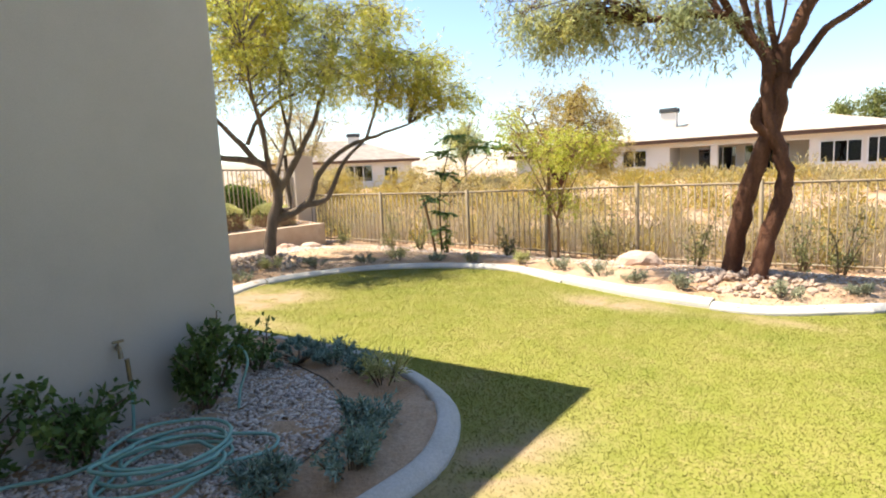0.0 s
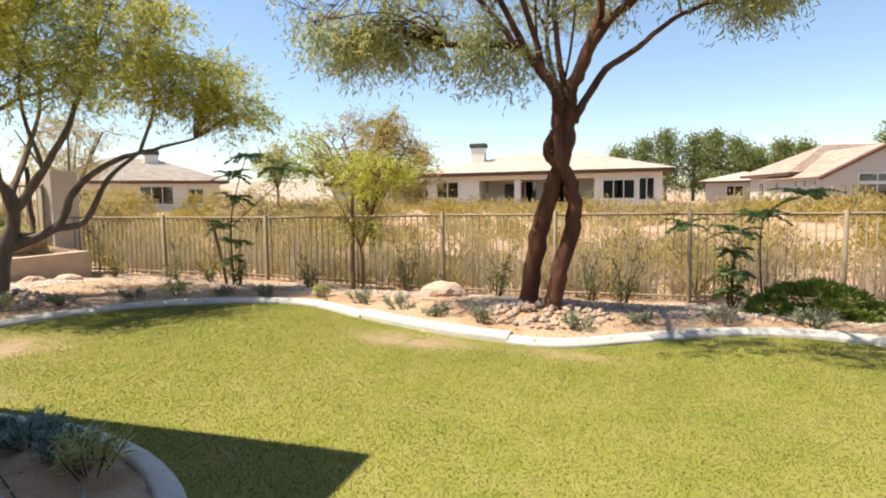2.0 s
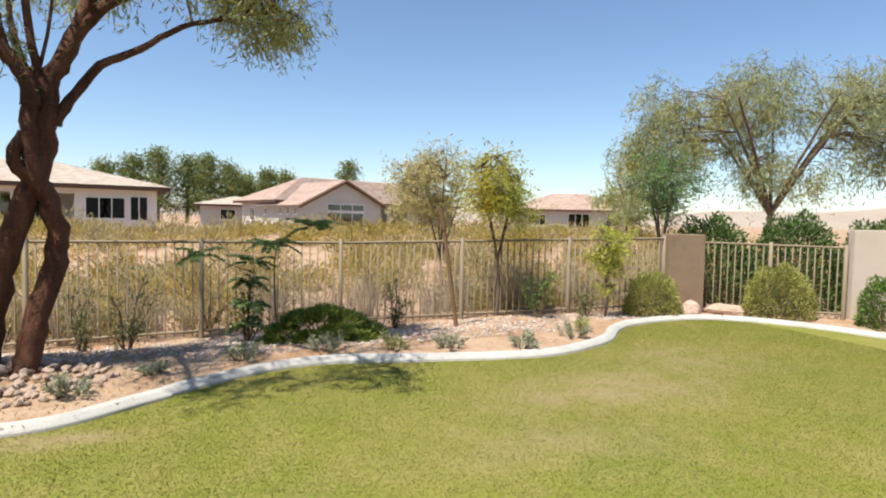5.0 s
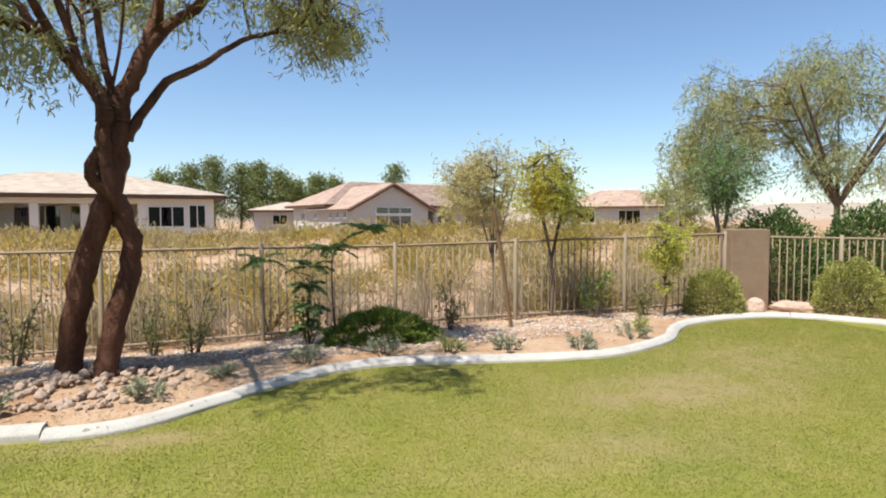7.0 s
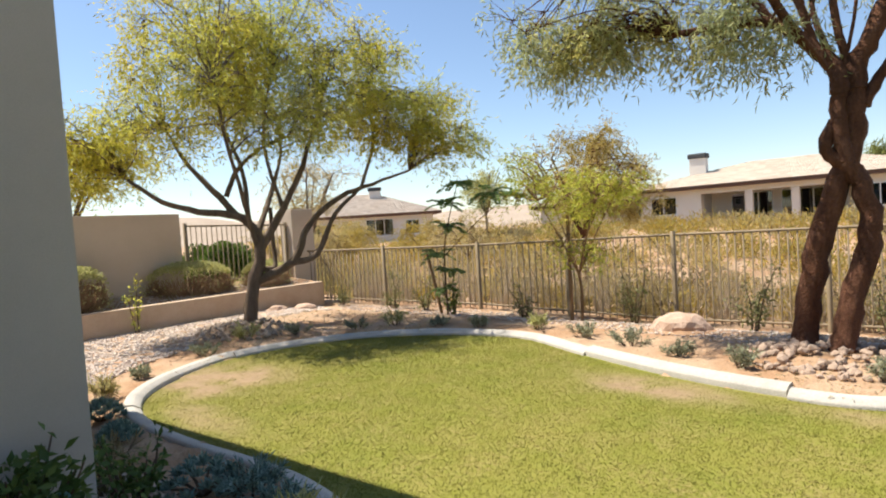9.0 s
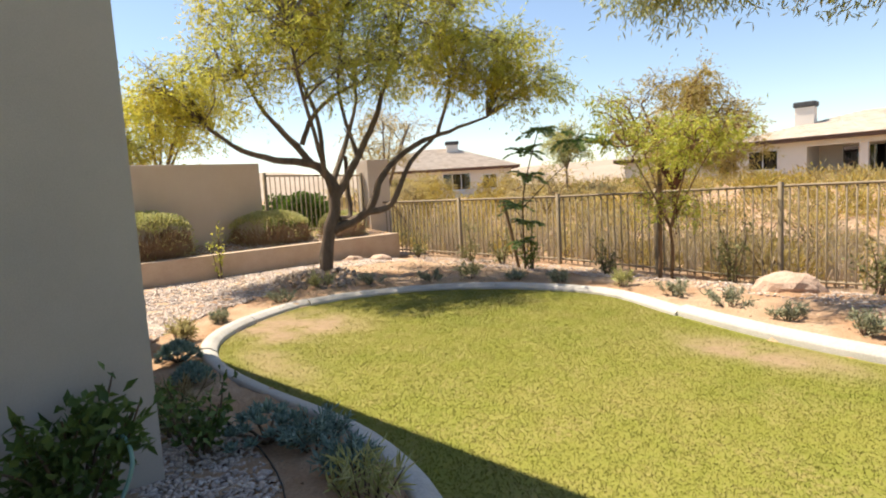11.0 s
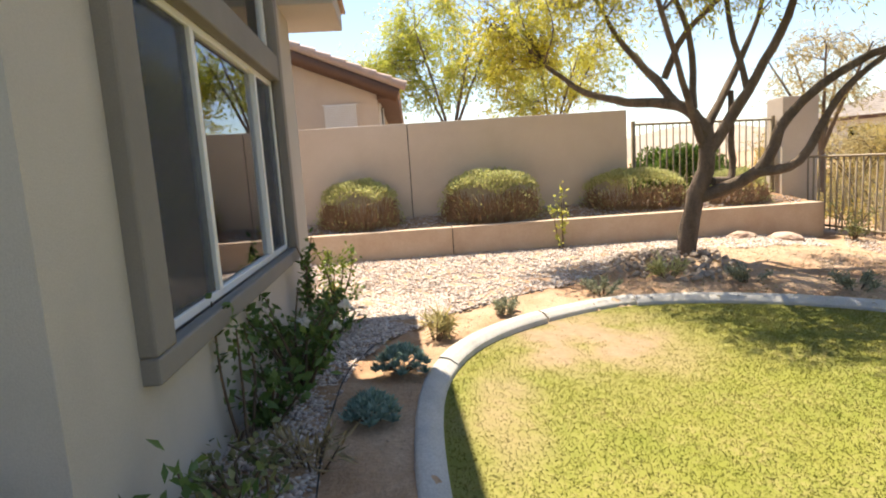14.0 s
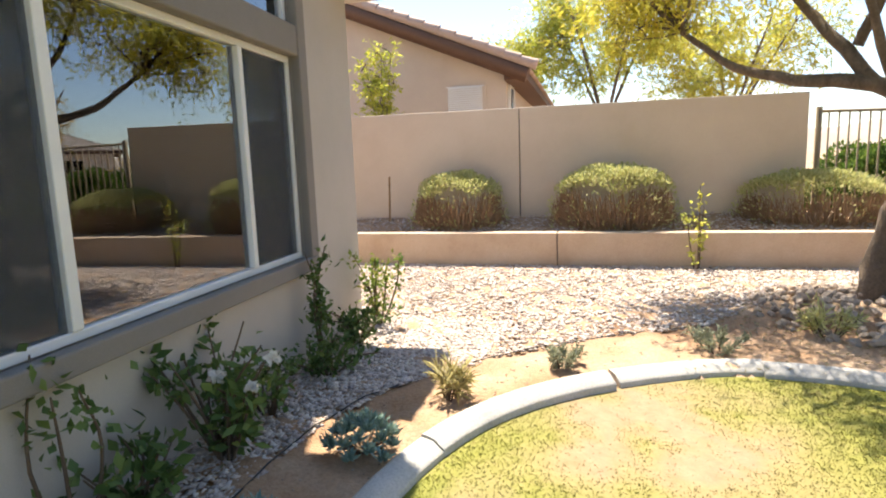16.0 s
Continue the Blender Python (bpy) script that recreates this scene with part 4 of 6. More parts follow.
for k in range(14):
    part("blind_slat", box((-0.36, -0.085, 0.02 + k * 0.042), (0.36, -0.055, 0.05 + k * 0.042)), FRAME_WHITE, wd, "white blind slat")
part("window_frame", box((-0.40, -0.06, 0.6), (0.40, -0.052, 0.62)), FRAME_WHITE, wd)
far_window(nb, (-0.6, 0.0, 2.3), 0.5, 0.7, radians(180))


# ---- trees ----
def tree(name, at, label, limbs, clumps, bark, leaf, leaf_size=(0.09, 0.018), per_clump=9, per_spray=22, droop=0.6, spray=0.38, category="tree", twig_mat=None, group=""):
    """A tree: limbs as (points, first radius, last radius), and a crown of clumps (centre, reach) whose twigs carry sprays of hanging leaves."""
    o = np.array(at, float)
    t = thing(name, at, label, category, group)
    trunk, twigs, crown = Geo(), Geo(), Geo()
    joints = []
    for pts, r0, r1 in limbs:
        line = smooth_line(np.array(pts, float) - o, 4)
        k = np.linspace(0, 1, len(line))
        line[1:-1] += 0.08 * r0 * npr.standard_normal((len(line) - 2, 3))
        tube(trunk, line, r0 + (r1 - r0) * k, 9 if r0 > 0.05 else 6, 0.07)
        joints.append(line[len(line) // 2:] if r0 > 0.06 else line)
    joints = np.concatenate(joints)
    for c, reach in clumps:
        c = np.array(c, float) - o
        j = joints[np.argmin(np.linalg.norm((joints - c) * [1, 1, 0.8], axis=1) + 0.3 * np.maximum(0, joints[:, 2] - c[2]))]
        mid = (j + c) / 2 + npr.standard_normal(3) * 0.08 + np.array([0, 0, 0.10 * np.linalg.norm(c - j)])
        line = smooth_line([j, mid, c], 4)
        tube(twigs, line, np.linspace(0.016, 0.006, len(line)), 4)
        ends = c + unit(npr.standard_normal((per_clump, 3))) * reach * (0.45 + 0.6 * npr.random((per_clump, 1))) * [1, 1, 0.7]
        for e in ends:
            m = (c + e) / 2 + npr.standard_normal(3) * 0.04
            tube(twigs, [c, m, e], [0.006, 0.004, 0.002], 3)
        # leaves sit on thin strands that fall or reach out from the outer half of each twig
        strands = max(2, per_spray // 7)
        e = np.repeat(ends, strands, 0)
        root = c + (e - c) * (0.3 + 0.75 * npr.random((len(e), 1))) + npr.standard_normal((len(e), 3)) * spray * 0.16
        fall = npr.standard_normal((len(e), 3)) * [0.42, 0.42, 0.25] + unit(e - c) * 0.45 + [0, 0, -droop]
        fall = unit(fall) * spray * (0.45 + 0.9 * npr.random((len(e), 1)))
        m = max(3, per_spray // strands)
        p = np.repeat(root, m, 0) + np.repeat(fall, m, 0) * npr.random((len(e) * m, 1)) + npr.standard_normal((len(e) * m, 3)) * 0.018
        way = np.repeat(unit(fall), m, 0) * 0.8 + npr.standard_normal((len(p), 3)) * 0.55
        leaves(crown, p, way, leaf_size[0] * (0.6 + 0.8 * npr.random(len(p))), leaf_size[1] * (0.7 + 0.6 * npr.random(len(p))))
    tk = part("trunk", trunk, bark, t, smooth=True)
    part("branchwork", twigs, twig_mat or bark, tk)
    part("crown", crown, leaf, t)
    return t


def blobs(spec, seed):
    """Clump centres scattered through ellipsoids: (centre, radii, count, reach)."""
    r = np.random.default_rng(seed)
    out = []
    for c, rad, n, reach in spec:
        d = unit(r.standard_normal((n, 3))) * (0.35 + 0.65 * r.random((n, 1)) ** 0.6)
        out += [(np.array(c) + q * np.array(rad), reach * (0.75 + 0.5 * r.random())) for q in d]
    return out


boughs_near = [([(-9.25, 6.17, 0.1), (-9.2, 6.29, 0.79), (-9.12, 6.45, 1.37), (-9.14, 6.42, 1.77)], 0.122, 0.084),
         ([(-9.14, 6.42, 1.77), (-9.27, 6.14, 2.06), (-9.53, 5.58, 2.17), (-9.75, 5.1, 2.36), (-10.0, 4.6, 2.8)], 0.084, 0.025),
         ([(-9.27, 6.14, 2.06), (-9.5, 5.88, 2.49), (-9.8, 5.59, 2.98), (-9.9, 5.28, 3.6)], 0.067, 0.021),
         ([(-9.35, 6.01, 2.4), (-9.24, 6.2, 2.86), (-9.0, 6.51, 3.19), (-8.7, 6.91, 3.4)], 0.050, 0.017),
         ([(-9.12, 6.44, 1.45), (-8.94, 6.83, 2.14), (-8.72, 7.09, 2.73), (-8.54, 7.26, 3.33), (-8.4, 7.49, 4.1)], 0.076, 0.021),
         ([(-9.18, 6.33, 0.9), (-8.89, 6.95, 1.2), (-8.76, 7.21, 1.82), (-8.51, 7.75, 2.3), (-8.23, 8.33, 2.53), (-7.9, 8.95, 2.75)], 0.084, 0.021),
         ([(-8.91, 6.9, 1.18), (-8.71, 7.31, 1.3), (-8.50, 7.63, 1.99), (-8.32, 8.13, 2.49)], 0.063, 0.025),
         ([(-9.19, 6.31, 2.0), (-9.25, 6.28, 2.86), (-9.4, 6.08, 3.64), (-9.45, 5.98, 4.6)], 0.050, 0.017),
         ([(-8.94, 6.83, 2.14), (-9.1, 6.65, 3.34), (-8.95, 6.82, 4.62)], 0.042, 0.017),
         ([(-8.32, 8.13, 2.49), (-8.21, 8.38, 3.32), (-8.22, 8.35, 4.36), (-8.02, 8.79, 5.0)], 0.038, 0.013),
         ([(-9.14, 6.42, 1.72), (-9.5, 6.9, 2.4), (-9.9, 7.4, 3.2), (-10.2, 7.6, 4.0)], 0.059, 0.017),
         ([(-9.14, 6.4, 1.5), (-8.7, 6.0, 2.3), (-8.3, 5.6, 3.2), (-8.1, 5.4, 4.0)], 0.050, 0.017),
         ([(-9.12, 6.5, 1.1), (-9.3, 6.8, 1.15), (-9.35, 6.82, 1.6), (-9.33, 6.8, 2.2)], 0.050, 0.034)]
tree("tree", (-9.24, 6.2, 0.16), "spreading yellow-green tree with curved dark limbs in a rock ring", boughs_near,
     blobs([((-9.9, 4.7, 3.5), (0.9, 1.0, 0.75), 22, 0.46), ((-9.5, 5.4, 4.7), (1.2, 1.0, 0.8), 26, 0.46), ((-9.0, 6.7, 4.9), (1.3, 1.1, 0.85), 28, 0.46), ((-8.3, 7.9, 4.4), (1.2, 1.2, 1.0), 32, 0.46), ((-7.9, 8.6, 3.7), (0.9, 1.2, 0.6), 18, 0.4),
            ((-7.7, 9.0, 3.75), (1.0, 1.0, 0.7), 20, 0.42), ((-8.6, 6.9, 3.7), (1.4, 1.6, 0.5), 20, 0.42), ((-10.2, 7.2, 4.3), (0.9, 1.0, 0.7), 14, 0.44), ((-8.2, 5.6, 4.3), (0.8, 0.8, 0.7), 14, 0.44), ((-10.25, 4.15, 3.05), (0.5, 0.6, 0.5), 12, 0.4), ((-7.5, 9.7, 3.3), (0.5, 0.6, 0.4), 11, 0.36), ((-9.2, 6.2, 5.7), (1.6, 1.7, 0.6), 22, 0.44), ((-8.8, 6.6, 4.0), (1.6, 2.2, 0.9), 26, 0.38)], 3),
     BARK_GREY, LEAF_YELLOW, (0.09, 0.019), 10, 24, droop=0.5, spray=0.42)

boughs_twin = [([(-1.42, 8.57, -0.05), (-1.36, 8.58, 0.25), (-1.29, 8.59, 0.78), (-1.16, 8.63, 1.33), (-1.01, 8.67, 1.84), (-0.90, 8.7, 2.2), (-0.87, 8.71, 2.55), (-0.86, 8.71, 2.9)], 0.135, 0.095),
         ([(-1.04, 8.4, -0.04), (-0.99, 8.43, 0.25), (-0.92, 8.5, 0.64), (-0.79, 8.62, 1.19), (-0.78, 8.66, 1.5), (-0.86, 8.64, 1.84), (-0.96, 8.6, 2.12), (-0.99, 8.6, 2.45), (-0.97, 8.62, 2.85)], 0.125, 0.07),
         ([(-0.98, 8.6, 2.0), (-1.09, 8.56, 2.12), (-1.10, 8.56, 2.24), (-1.02, 8.6, 2.42)], 0.07, 0.06),
         ([(-0.97, 8.62, 2.7), (-1.0, 8.64, 2.95), (-1.16, 8.63, 3.16), (-1.46, 8.54, 3.49), (-1.87, 8.42, 3.6), (-2.4, 8.29, 3.62)], 0.095, 0.04),
         ([(-0.86, 8.71, 2.7), (-0.84, 8.72, 2.95), (-0.73, 8.74, 3.2), (-0.52, 8.81, 3.65), (-0.13, 8.92, 4.03), (0.13, 9.0, 4.4)], 0.11, 0.045),
         ([(-0.80, 8.73, 2.55), (-0.69, 8.76, 2.78), (-0.42, 8.84, 3.19), (-0.06, 8.94, 3.43), (0.33, 9.05, 3.75), (0.86, 9.21, 3.96), (1.34, 9.34, 4.15)], 0.06, 0.015),
         ([(-0.75, 8.74, 3.15), (-0.56, 8.8, 3.68), (-0.46, 8.83, 4.15), (-0.34, 8.86, 5.2)], 0.08, 0.03),
         ([(-1.16, 8.63, 3.1), (-1.3, 8.59, 3.73), (-1.55, 8.51, 4.36), (-2.04, 8.37, 5.2)], 0.05, 0.02),
         ([(-0.9, 8.7, 2.78), (-0.99, 8.67, 3.47), (-1.04, 8.66, 4.13), (-0.91, 8.7, 5.3)], 0.05, 0.02),
         ([(-1.46, 8.54, 3.45), (-1.8, 8.44, 3.97), (-2.29, 8.3, 4.46), (-2.9, 8.13, 4.81)], 0.045, 0.02),
         ([(-1.3, 8.6, 3.3), (-1.5, 8.0, 3.9), (-1.6, 7.3, 4.3), (-1.7, 6.7, 4.6)], 0.045, 0.02),
         ([(-0.5, 8.8, 3.7), (-0.3, 8.2, 4.2), (0.0, 7.5, 4.6), (0.3, 6.9, 4.8)], 0.045, 0.02),
         ([(-1.0, 8.7, 2.9), (-1.3, 9.3, 3.6), (-1.5, 10.0, 4.3)], 0.05, 0.02), ([(-1.45, 8.5, 3.5), (-1.25, 8.5, 3.3), (-1.1, 8.55, 3.05), (-0.98, 8.6, 2.75)], 0.03, 0.03),
         ([(-1.1, 8.62, 3.05), (-1.25, 8.6, 3.6), (-1.28, 8.6, 4.4)], 0.022, 0.012), ([(-0.95, 8.68, 2.9), (-0.82, 8.7, 3.6), (-0.75, 8.7, 4.5)], 0.02, 0.012)]
tree("tree", (-1.2, 8.5, 0.0), "tall twin-trunk tree with dark twisted trunks and hanging leaves", boughs_twin,
     blobs([((-3.6, 7.95, 4.0), (0.75, 0.9, 0.55), 16, 0.42), ((-2.9, 8.15, 4.4), (0.9, 1.0, 0.85), 22, 0.44), ((-2.3, 8.3, 3.75), (0.9, 0.7, 0.35), 9, 0.36), ((-1.7, 8.4, 5.3), (1.3, 1.4, 0.8), 26, 0.46),
            ((-0.4, 8.9, 5.5), (1.3, 1.4, 0.8), 24, 0.46), ((0.9, 9.2, 4.9), (1.0, 1.0, 0.7), 18, 0.42), ((1.3, 9.3, 4.25), (0.8, 0.6, 0.3), 9, 0.34), ((-1.6, 6.9, 4.9), (1.0, 0.9, 0.5), 12, 0.42),
            ((0.2, 7.0, 5.0), (0.9, 0.9, 0.5), 12, 0.42), ((-1.5, 10.1, 4.9), (1.1, 0.9, 0.7), 14, 0.42), ((-1.5, 8.5, 3.35), (0.7, 0.6, 0.25), 5, 0.3), ((-2.1, 8.3, 3.5), (0.45, 0.5, 0.25), 8, 0.28), ((-3.25, 8.0, 3.65), (0.7, 0.6, 0.35), 14, 0.32), ((1.5, 9.3, 4.0), (0.6, 0.5, 0.22), 9, 0.3), ((-0.9, 8.7, 4.4), (1.6, 1.0, 0.5), 12, 0.34)], 5),
     BARK, LEAF_OLIVE, (0.10, 0.017), 8, 21, droop=1.0, spray=0.36)


def simple_limbs(at, height, spread, n, r, seed, lean=(0, 0)):
    """A short trunk that forks into n rising limbs."""
    q = np.random.default_rng(seed)
    x, y, z = at
    fork = (x + lean[0], y + lean[1], z + height * 0.35)
    out = [([at, ((x + fork[0]) / 2 + 0.03, (y + fork[1]) / 2, z + height * 0.2), fork], r, r * 0.7)]
    for k in range(n):
        a = k * 6.283 / n + q.random() * 0.8
        out.append(([fork, (fork[0] + math.cos(a) * spread * 0.35, fork[1] + math.sin(a) * spread * 0.35, z + height * 0.6), (fork[0] + math.cos(a) * spread * 0.8, fork[1] + math.sin(a) * spread * 0.8, z + height * 0.88)], r * 0.6, r * 0.2))
    return out


def gz_at(x, y):
    return float(ground_z(x, y))


def yard_tree(at, height, crown, leaf, bark, label, spread=1.0, n=5, r=0.05, seed=1, size=(0.09, 0.02), per=9, spray=20, name="tree", reach=0.35, droop=0.4, twig=None, lean=(0, 0)):
    x, y = at
    z = gz_at(x, y) - 0.03
    return tree(name, (x, y, z), label, simple_limbs((x, y, z), height, spread, n, r, seed, lean), blobs(crown, seed), bark, leaf, size, per, spray, droop, reach, twig_mat=twig)


yard_tree((-8.6, 16.0), 4.2, [((-8.45, 16.0, 3.0), (1.75, 1.5, 1.2), 78, 0.5), ((-6.9, 15.8, 2.3), (0.8, 0.9, 0.7), 20, 0.42)], LEAF_GOLD, BARK, "golden desert tree with many thin stems beyond the fence", 1.6, 6, 0.09, 4, (0.10, 0.02), 8, 26, "desert_tree")
yard_tree((-4.95, 9.95), 2.4, [((-5.1, 9.95, 2.1), (1.05, 0.8, 0.38), 26, 0.28), ((-4.5, 9.95, 2.0), (0.8, 0.6, 0.3), 18, 0.26), ((-4.9, 9.9, 1.2), (0.7, 0.4, 0.15), 7, 0.2), ((-5.95, 10.0, 2.55), (0.35, 0.4, 0.42), 9, 0.22)], LEAF_BRIGHT, STAKE, "young bright green tree tied to a stake", 0.8, 5, 0.03, 6, (0.085, 0.022), 6, 14, "young_tree")
yard_tree((5.35, 11.0), 3.0, [((5.2, 11.0, 2.35), (0.55, 0.55, 0.6), 38, 0.28), ((5.6, 10.9, 1.95), (0.5, 0.45, 0.3), 14, 0.26)], LEAF_YELLOW, BARK_GREY, "young yellow-green tree inside the iron fence", 0.55, 4, 0.035, 8, (0.07, 0.02), 8, 22, "young_tree")
yard_tree((4.9, 12.6), 3.0, [((4.65, 12.6, 2.35), (0.75, 0.8, 0.75), 46, 0.32)], LEAF_PALE, BARK_GREY, "pale straw-coloured young tree beyond the fence", 0.6, 5, 0.035, 9, (0.085, 0.018), 9, 26, "young_tree")
yard_tree((7.2, 10.35), 1.75, [((7.2, 10.35, 1.4), (0.42, 0.35, 0.35), 18, 0.2), ((7.2, 10.35, 0.85), (0.3, 0.25, 0.3), 9, 0.18)], LEAF_BRIGHT, BARK_GREY, "small bright green sapling beside the clipped bush", 0.3, 5, 0.02, 10, (0.06, 0.026), 6, 14, "young_tree", reach=0.22)
yard_tree((9.55, 11.6), 3.4, [((9.6, 11.6, 2.75), (0.7, 0.7, 0.7), 30, 0.3), ((9.7, 11.5, 2.1), (0.4, 0.4, 0.35), 8, 0.26)], LEAF_FERN, BARK_GREY, "slender blue-green tree behind the stucco pier", 0.5, 4, 0.05, 12, (0.075, 0.02), 9, 22, "young_tree")
yard_tree((17.7, 15.6), 6.6, [((15.2, 17.6, 5.0), (1.3, 1.3, 1.9), 44, 0.6), ((17.2, 16.2, 5.9), (1.6, 1.6, 1.7), 54, 0.62), ((19.2, 13.9, 5.3), (1.8, 1.7, 1.8), 54, 0.62), ((20.8, 12.2, 4.0), (1.6, 1.5, 1.3), 40, 0.6), ((14.4, 18.3, 3.9), (0.8, 0.8, 1.2), 22, 0.5), ((18.0, 15.3, 3.6), (1.6, 1.6, 0.6), 20, 0.5)], LEAF_WILLOW, BARK_GREY,
          "large airy willow-like tree with drooping pale foliage", 2.9, 13, 0.12, 13, (0.19, 0.024), 8, 21, "tree", 0.85, 1.2)
yard_tree((-21.8, 2.8), 6.6, [((-21.8, 2.4, 5.4), (1.5, 2.0, 1.9), 64, 0.65), ((-21.6, 0.6, 4.8), (1.0, 1.1, 1.1), 22, 0.55)], LEAF_BRIGHT, BARK_GREY, "yellow-green tree with pale stems behind the garden wall", 2.0, 6, 0.10, 14, (0.15, 0.04), 8, 26, "tree", 0.55)
yard_tree((-22.2, 6.2), 5.6, [((-22.0, 5.4, 4.2), (1.6, 1.6, 1.3), 50, 0.65), ((-22.0, 7.6, 4.6), (1.3, 1.4, 1.2), 22, 0.55)], LEAF_YELLOW, BARK_GREY, "feathery yellow-green tree behind the garden wall", 2.0, 7, 0.10, 15, (0.14, 0.035), 8, 26, "tree", 0.55)
yard_tree((-25.0, -1.0), 6.0, [((-25, -1, 4.6), (1.6, 1.6, 1.4), 26, 0.6)], LEAF_BRIGHT, BARK_GREY, "green tree behind the neighbour house", 1.8, 6, 0.1, 16, (0.15, 0.04), 8, 24, "tree", 0.55)
yard_tree((-13.4, -0.6), 3.8, [((-13.4, -0.6, 3.1), (0.32, 0.35, 0.75), 16, 0.24)], LEAF_BRIGHT, BARK_GREY, "narrow leafy shoot beside the neighbour wall", 0.3, 4, 0.03, 17, (0.09, 0.035), 7, 14, "young_tree", 0.25)
yard_tree((-24.5, 30.0), 5.0, [((-24.5, 30.0, 3.9), (1.3, 1.3, 1.2), 30, 0.6)], LEAF_OLIVE, BARK_GREY, "olive green tree between far houses", 1.4, 5, 0.1, 18, (0.2, 0.05), 7, 24, "desert_tree", 0.6)
yard_tree((-17.5, 12.5), 4.6, [((-17.5, 12.5, 3.4), (1.6, 1.6, 1.0), 26, 0.55)], LEAF_GOLD, BARK_GREY, "ochre desert tree beyond the corner pier", 1.6, 6, 0.1, 19, (0.12, 0.025), 8, 24, "desert_tree", 0.5)
yard_tree((27.0, 34.0), 5.0, [((27, 34, 3.2), (2.4, 2.0, 1.4), 30, 0.8)], LEAF_OLIVE, BARK_GREY, "low olive tree along the wash", 2.0, 6, 0.12, 20, (0.25, 0.06), 7, 24, "desert_tree", 0.7)

for k, (x, y, h) in enumerate(((-19.5, 14.6, 1.9), (-23.5, 18.2, 2.2), (-27.0, 21.0, 2.3), (-31.5, 23.5, 2.4), (-21.5, 21.5, 2.0), (-16.0, 19.0, 1.9), (-13.0, 22.0, 2.0), (-33.5, 19.5, 2.4))):
    yard_tree((x, y), h, [((x, y, h * 0.62), (1.5, 1.4, h * 0.42), 30, 0.5)], LEAF_GOLD, TWIG, "low ochre desert bush in the open wash", 1.2, 7, 0.04, 60 + k, (0.13, 0.03), 7, 24, "desert_bush", 0.45)


def pine(at, height, width, seed):
    """A far pine: a straight trunk and whorls of needle tufts with an uneven outline."""
    q = np.random.default_rng(seed)
    x, y, z = at
    t = thing("pine_tree", at, "dark green pine rising behind far roofs", "pine tree", "far pines")
    g, c = Geo(), Geo()
    tube(g, [(0, 0, -0.5), (0.1, 0, height * 0.5), (0, 0.1, height * 0.97)], [0.28, 0.18, 0.05], 6)
    for k in range(64):
        u = 0.12 + 0.88 * k / 64
        a = q.random() * 6.283
        r = width * (1.02 - u) ** 0.4 * (0.45 + 0.75 * q.random())
        tip = np.array([math.cos(a) * r, math.sin(a) * r, height * u + r * 0.12])
        tube(g, [(0, 0, height * u - 0.2), tip], [0.05, 0.02], 4)
        p = tip * [0.75, 0.75, 1] + q.standard_normal((46, 3)) * [0.6, 0.6, 0.42]
        leaves(c, p, npr.standard_normal((46, 3)) + [0, 0, 0.5], 0.6, 0.14)
    part("trunk", g, BARK_GREY, t)
    part("crown", c, LEAF_PINE, t)


for k, (x, y, h, w) in enumerate(((-9.4, 91, 8.2, 2.6), (-6.2, 90, 9.2, 2.8), (-2.6, 92, 8.6, 2.8), (0.3, 91, 8.8, 2.6), (3.2, 90, 7.6, 2.4), (-13, 92, 7.4, 2.0), (8.2, 92, 7.2, 2.4), (10.8, 91, 6.8, 2.2), (22, 99, 9.8, 2.6), (5.6, 94, 6.4, 2.4))):
    pine((x, y, 0.9), h, w, 40 + k)


# ---- shrubs and small plants ----
def leaf_shell(g, centre, rad, n, size, up=0.3, low=-1.0, core=0.75):
    d = unit(npr.standard_normal((n * 2, 3)))
    d = d[d[:, 2] > low][:n]
    lump = 1 + 0.07 * np.sin(d[:, :1] * 7 + centre[0] * 3) * np.sin(d[:, 1:2] * 6 + 1.3) + 0.06 * np.sin(d[:, 2:3] * 11 + d[:, :1] * 9)
    d = d / (np.abs(d) ** 2.25).sum(1, keepdims=True) ** (1 / 2.25)
    p = np.array(centre) + d * np.array(rad) * (core + (1 - core) * npr.random((len(d), 1)) ** 0.5) * lump
    leaves(g, p, d + npr.standard_normal(d.shape) * 0.6 + [0, 0, up], size[0] * (0.6 + 0.8 * npr.random(len(d))), size[1])


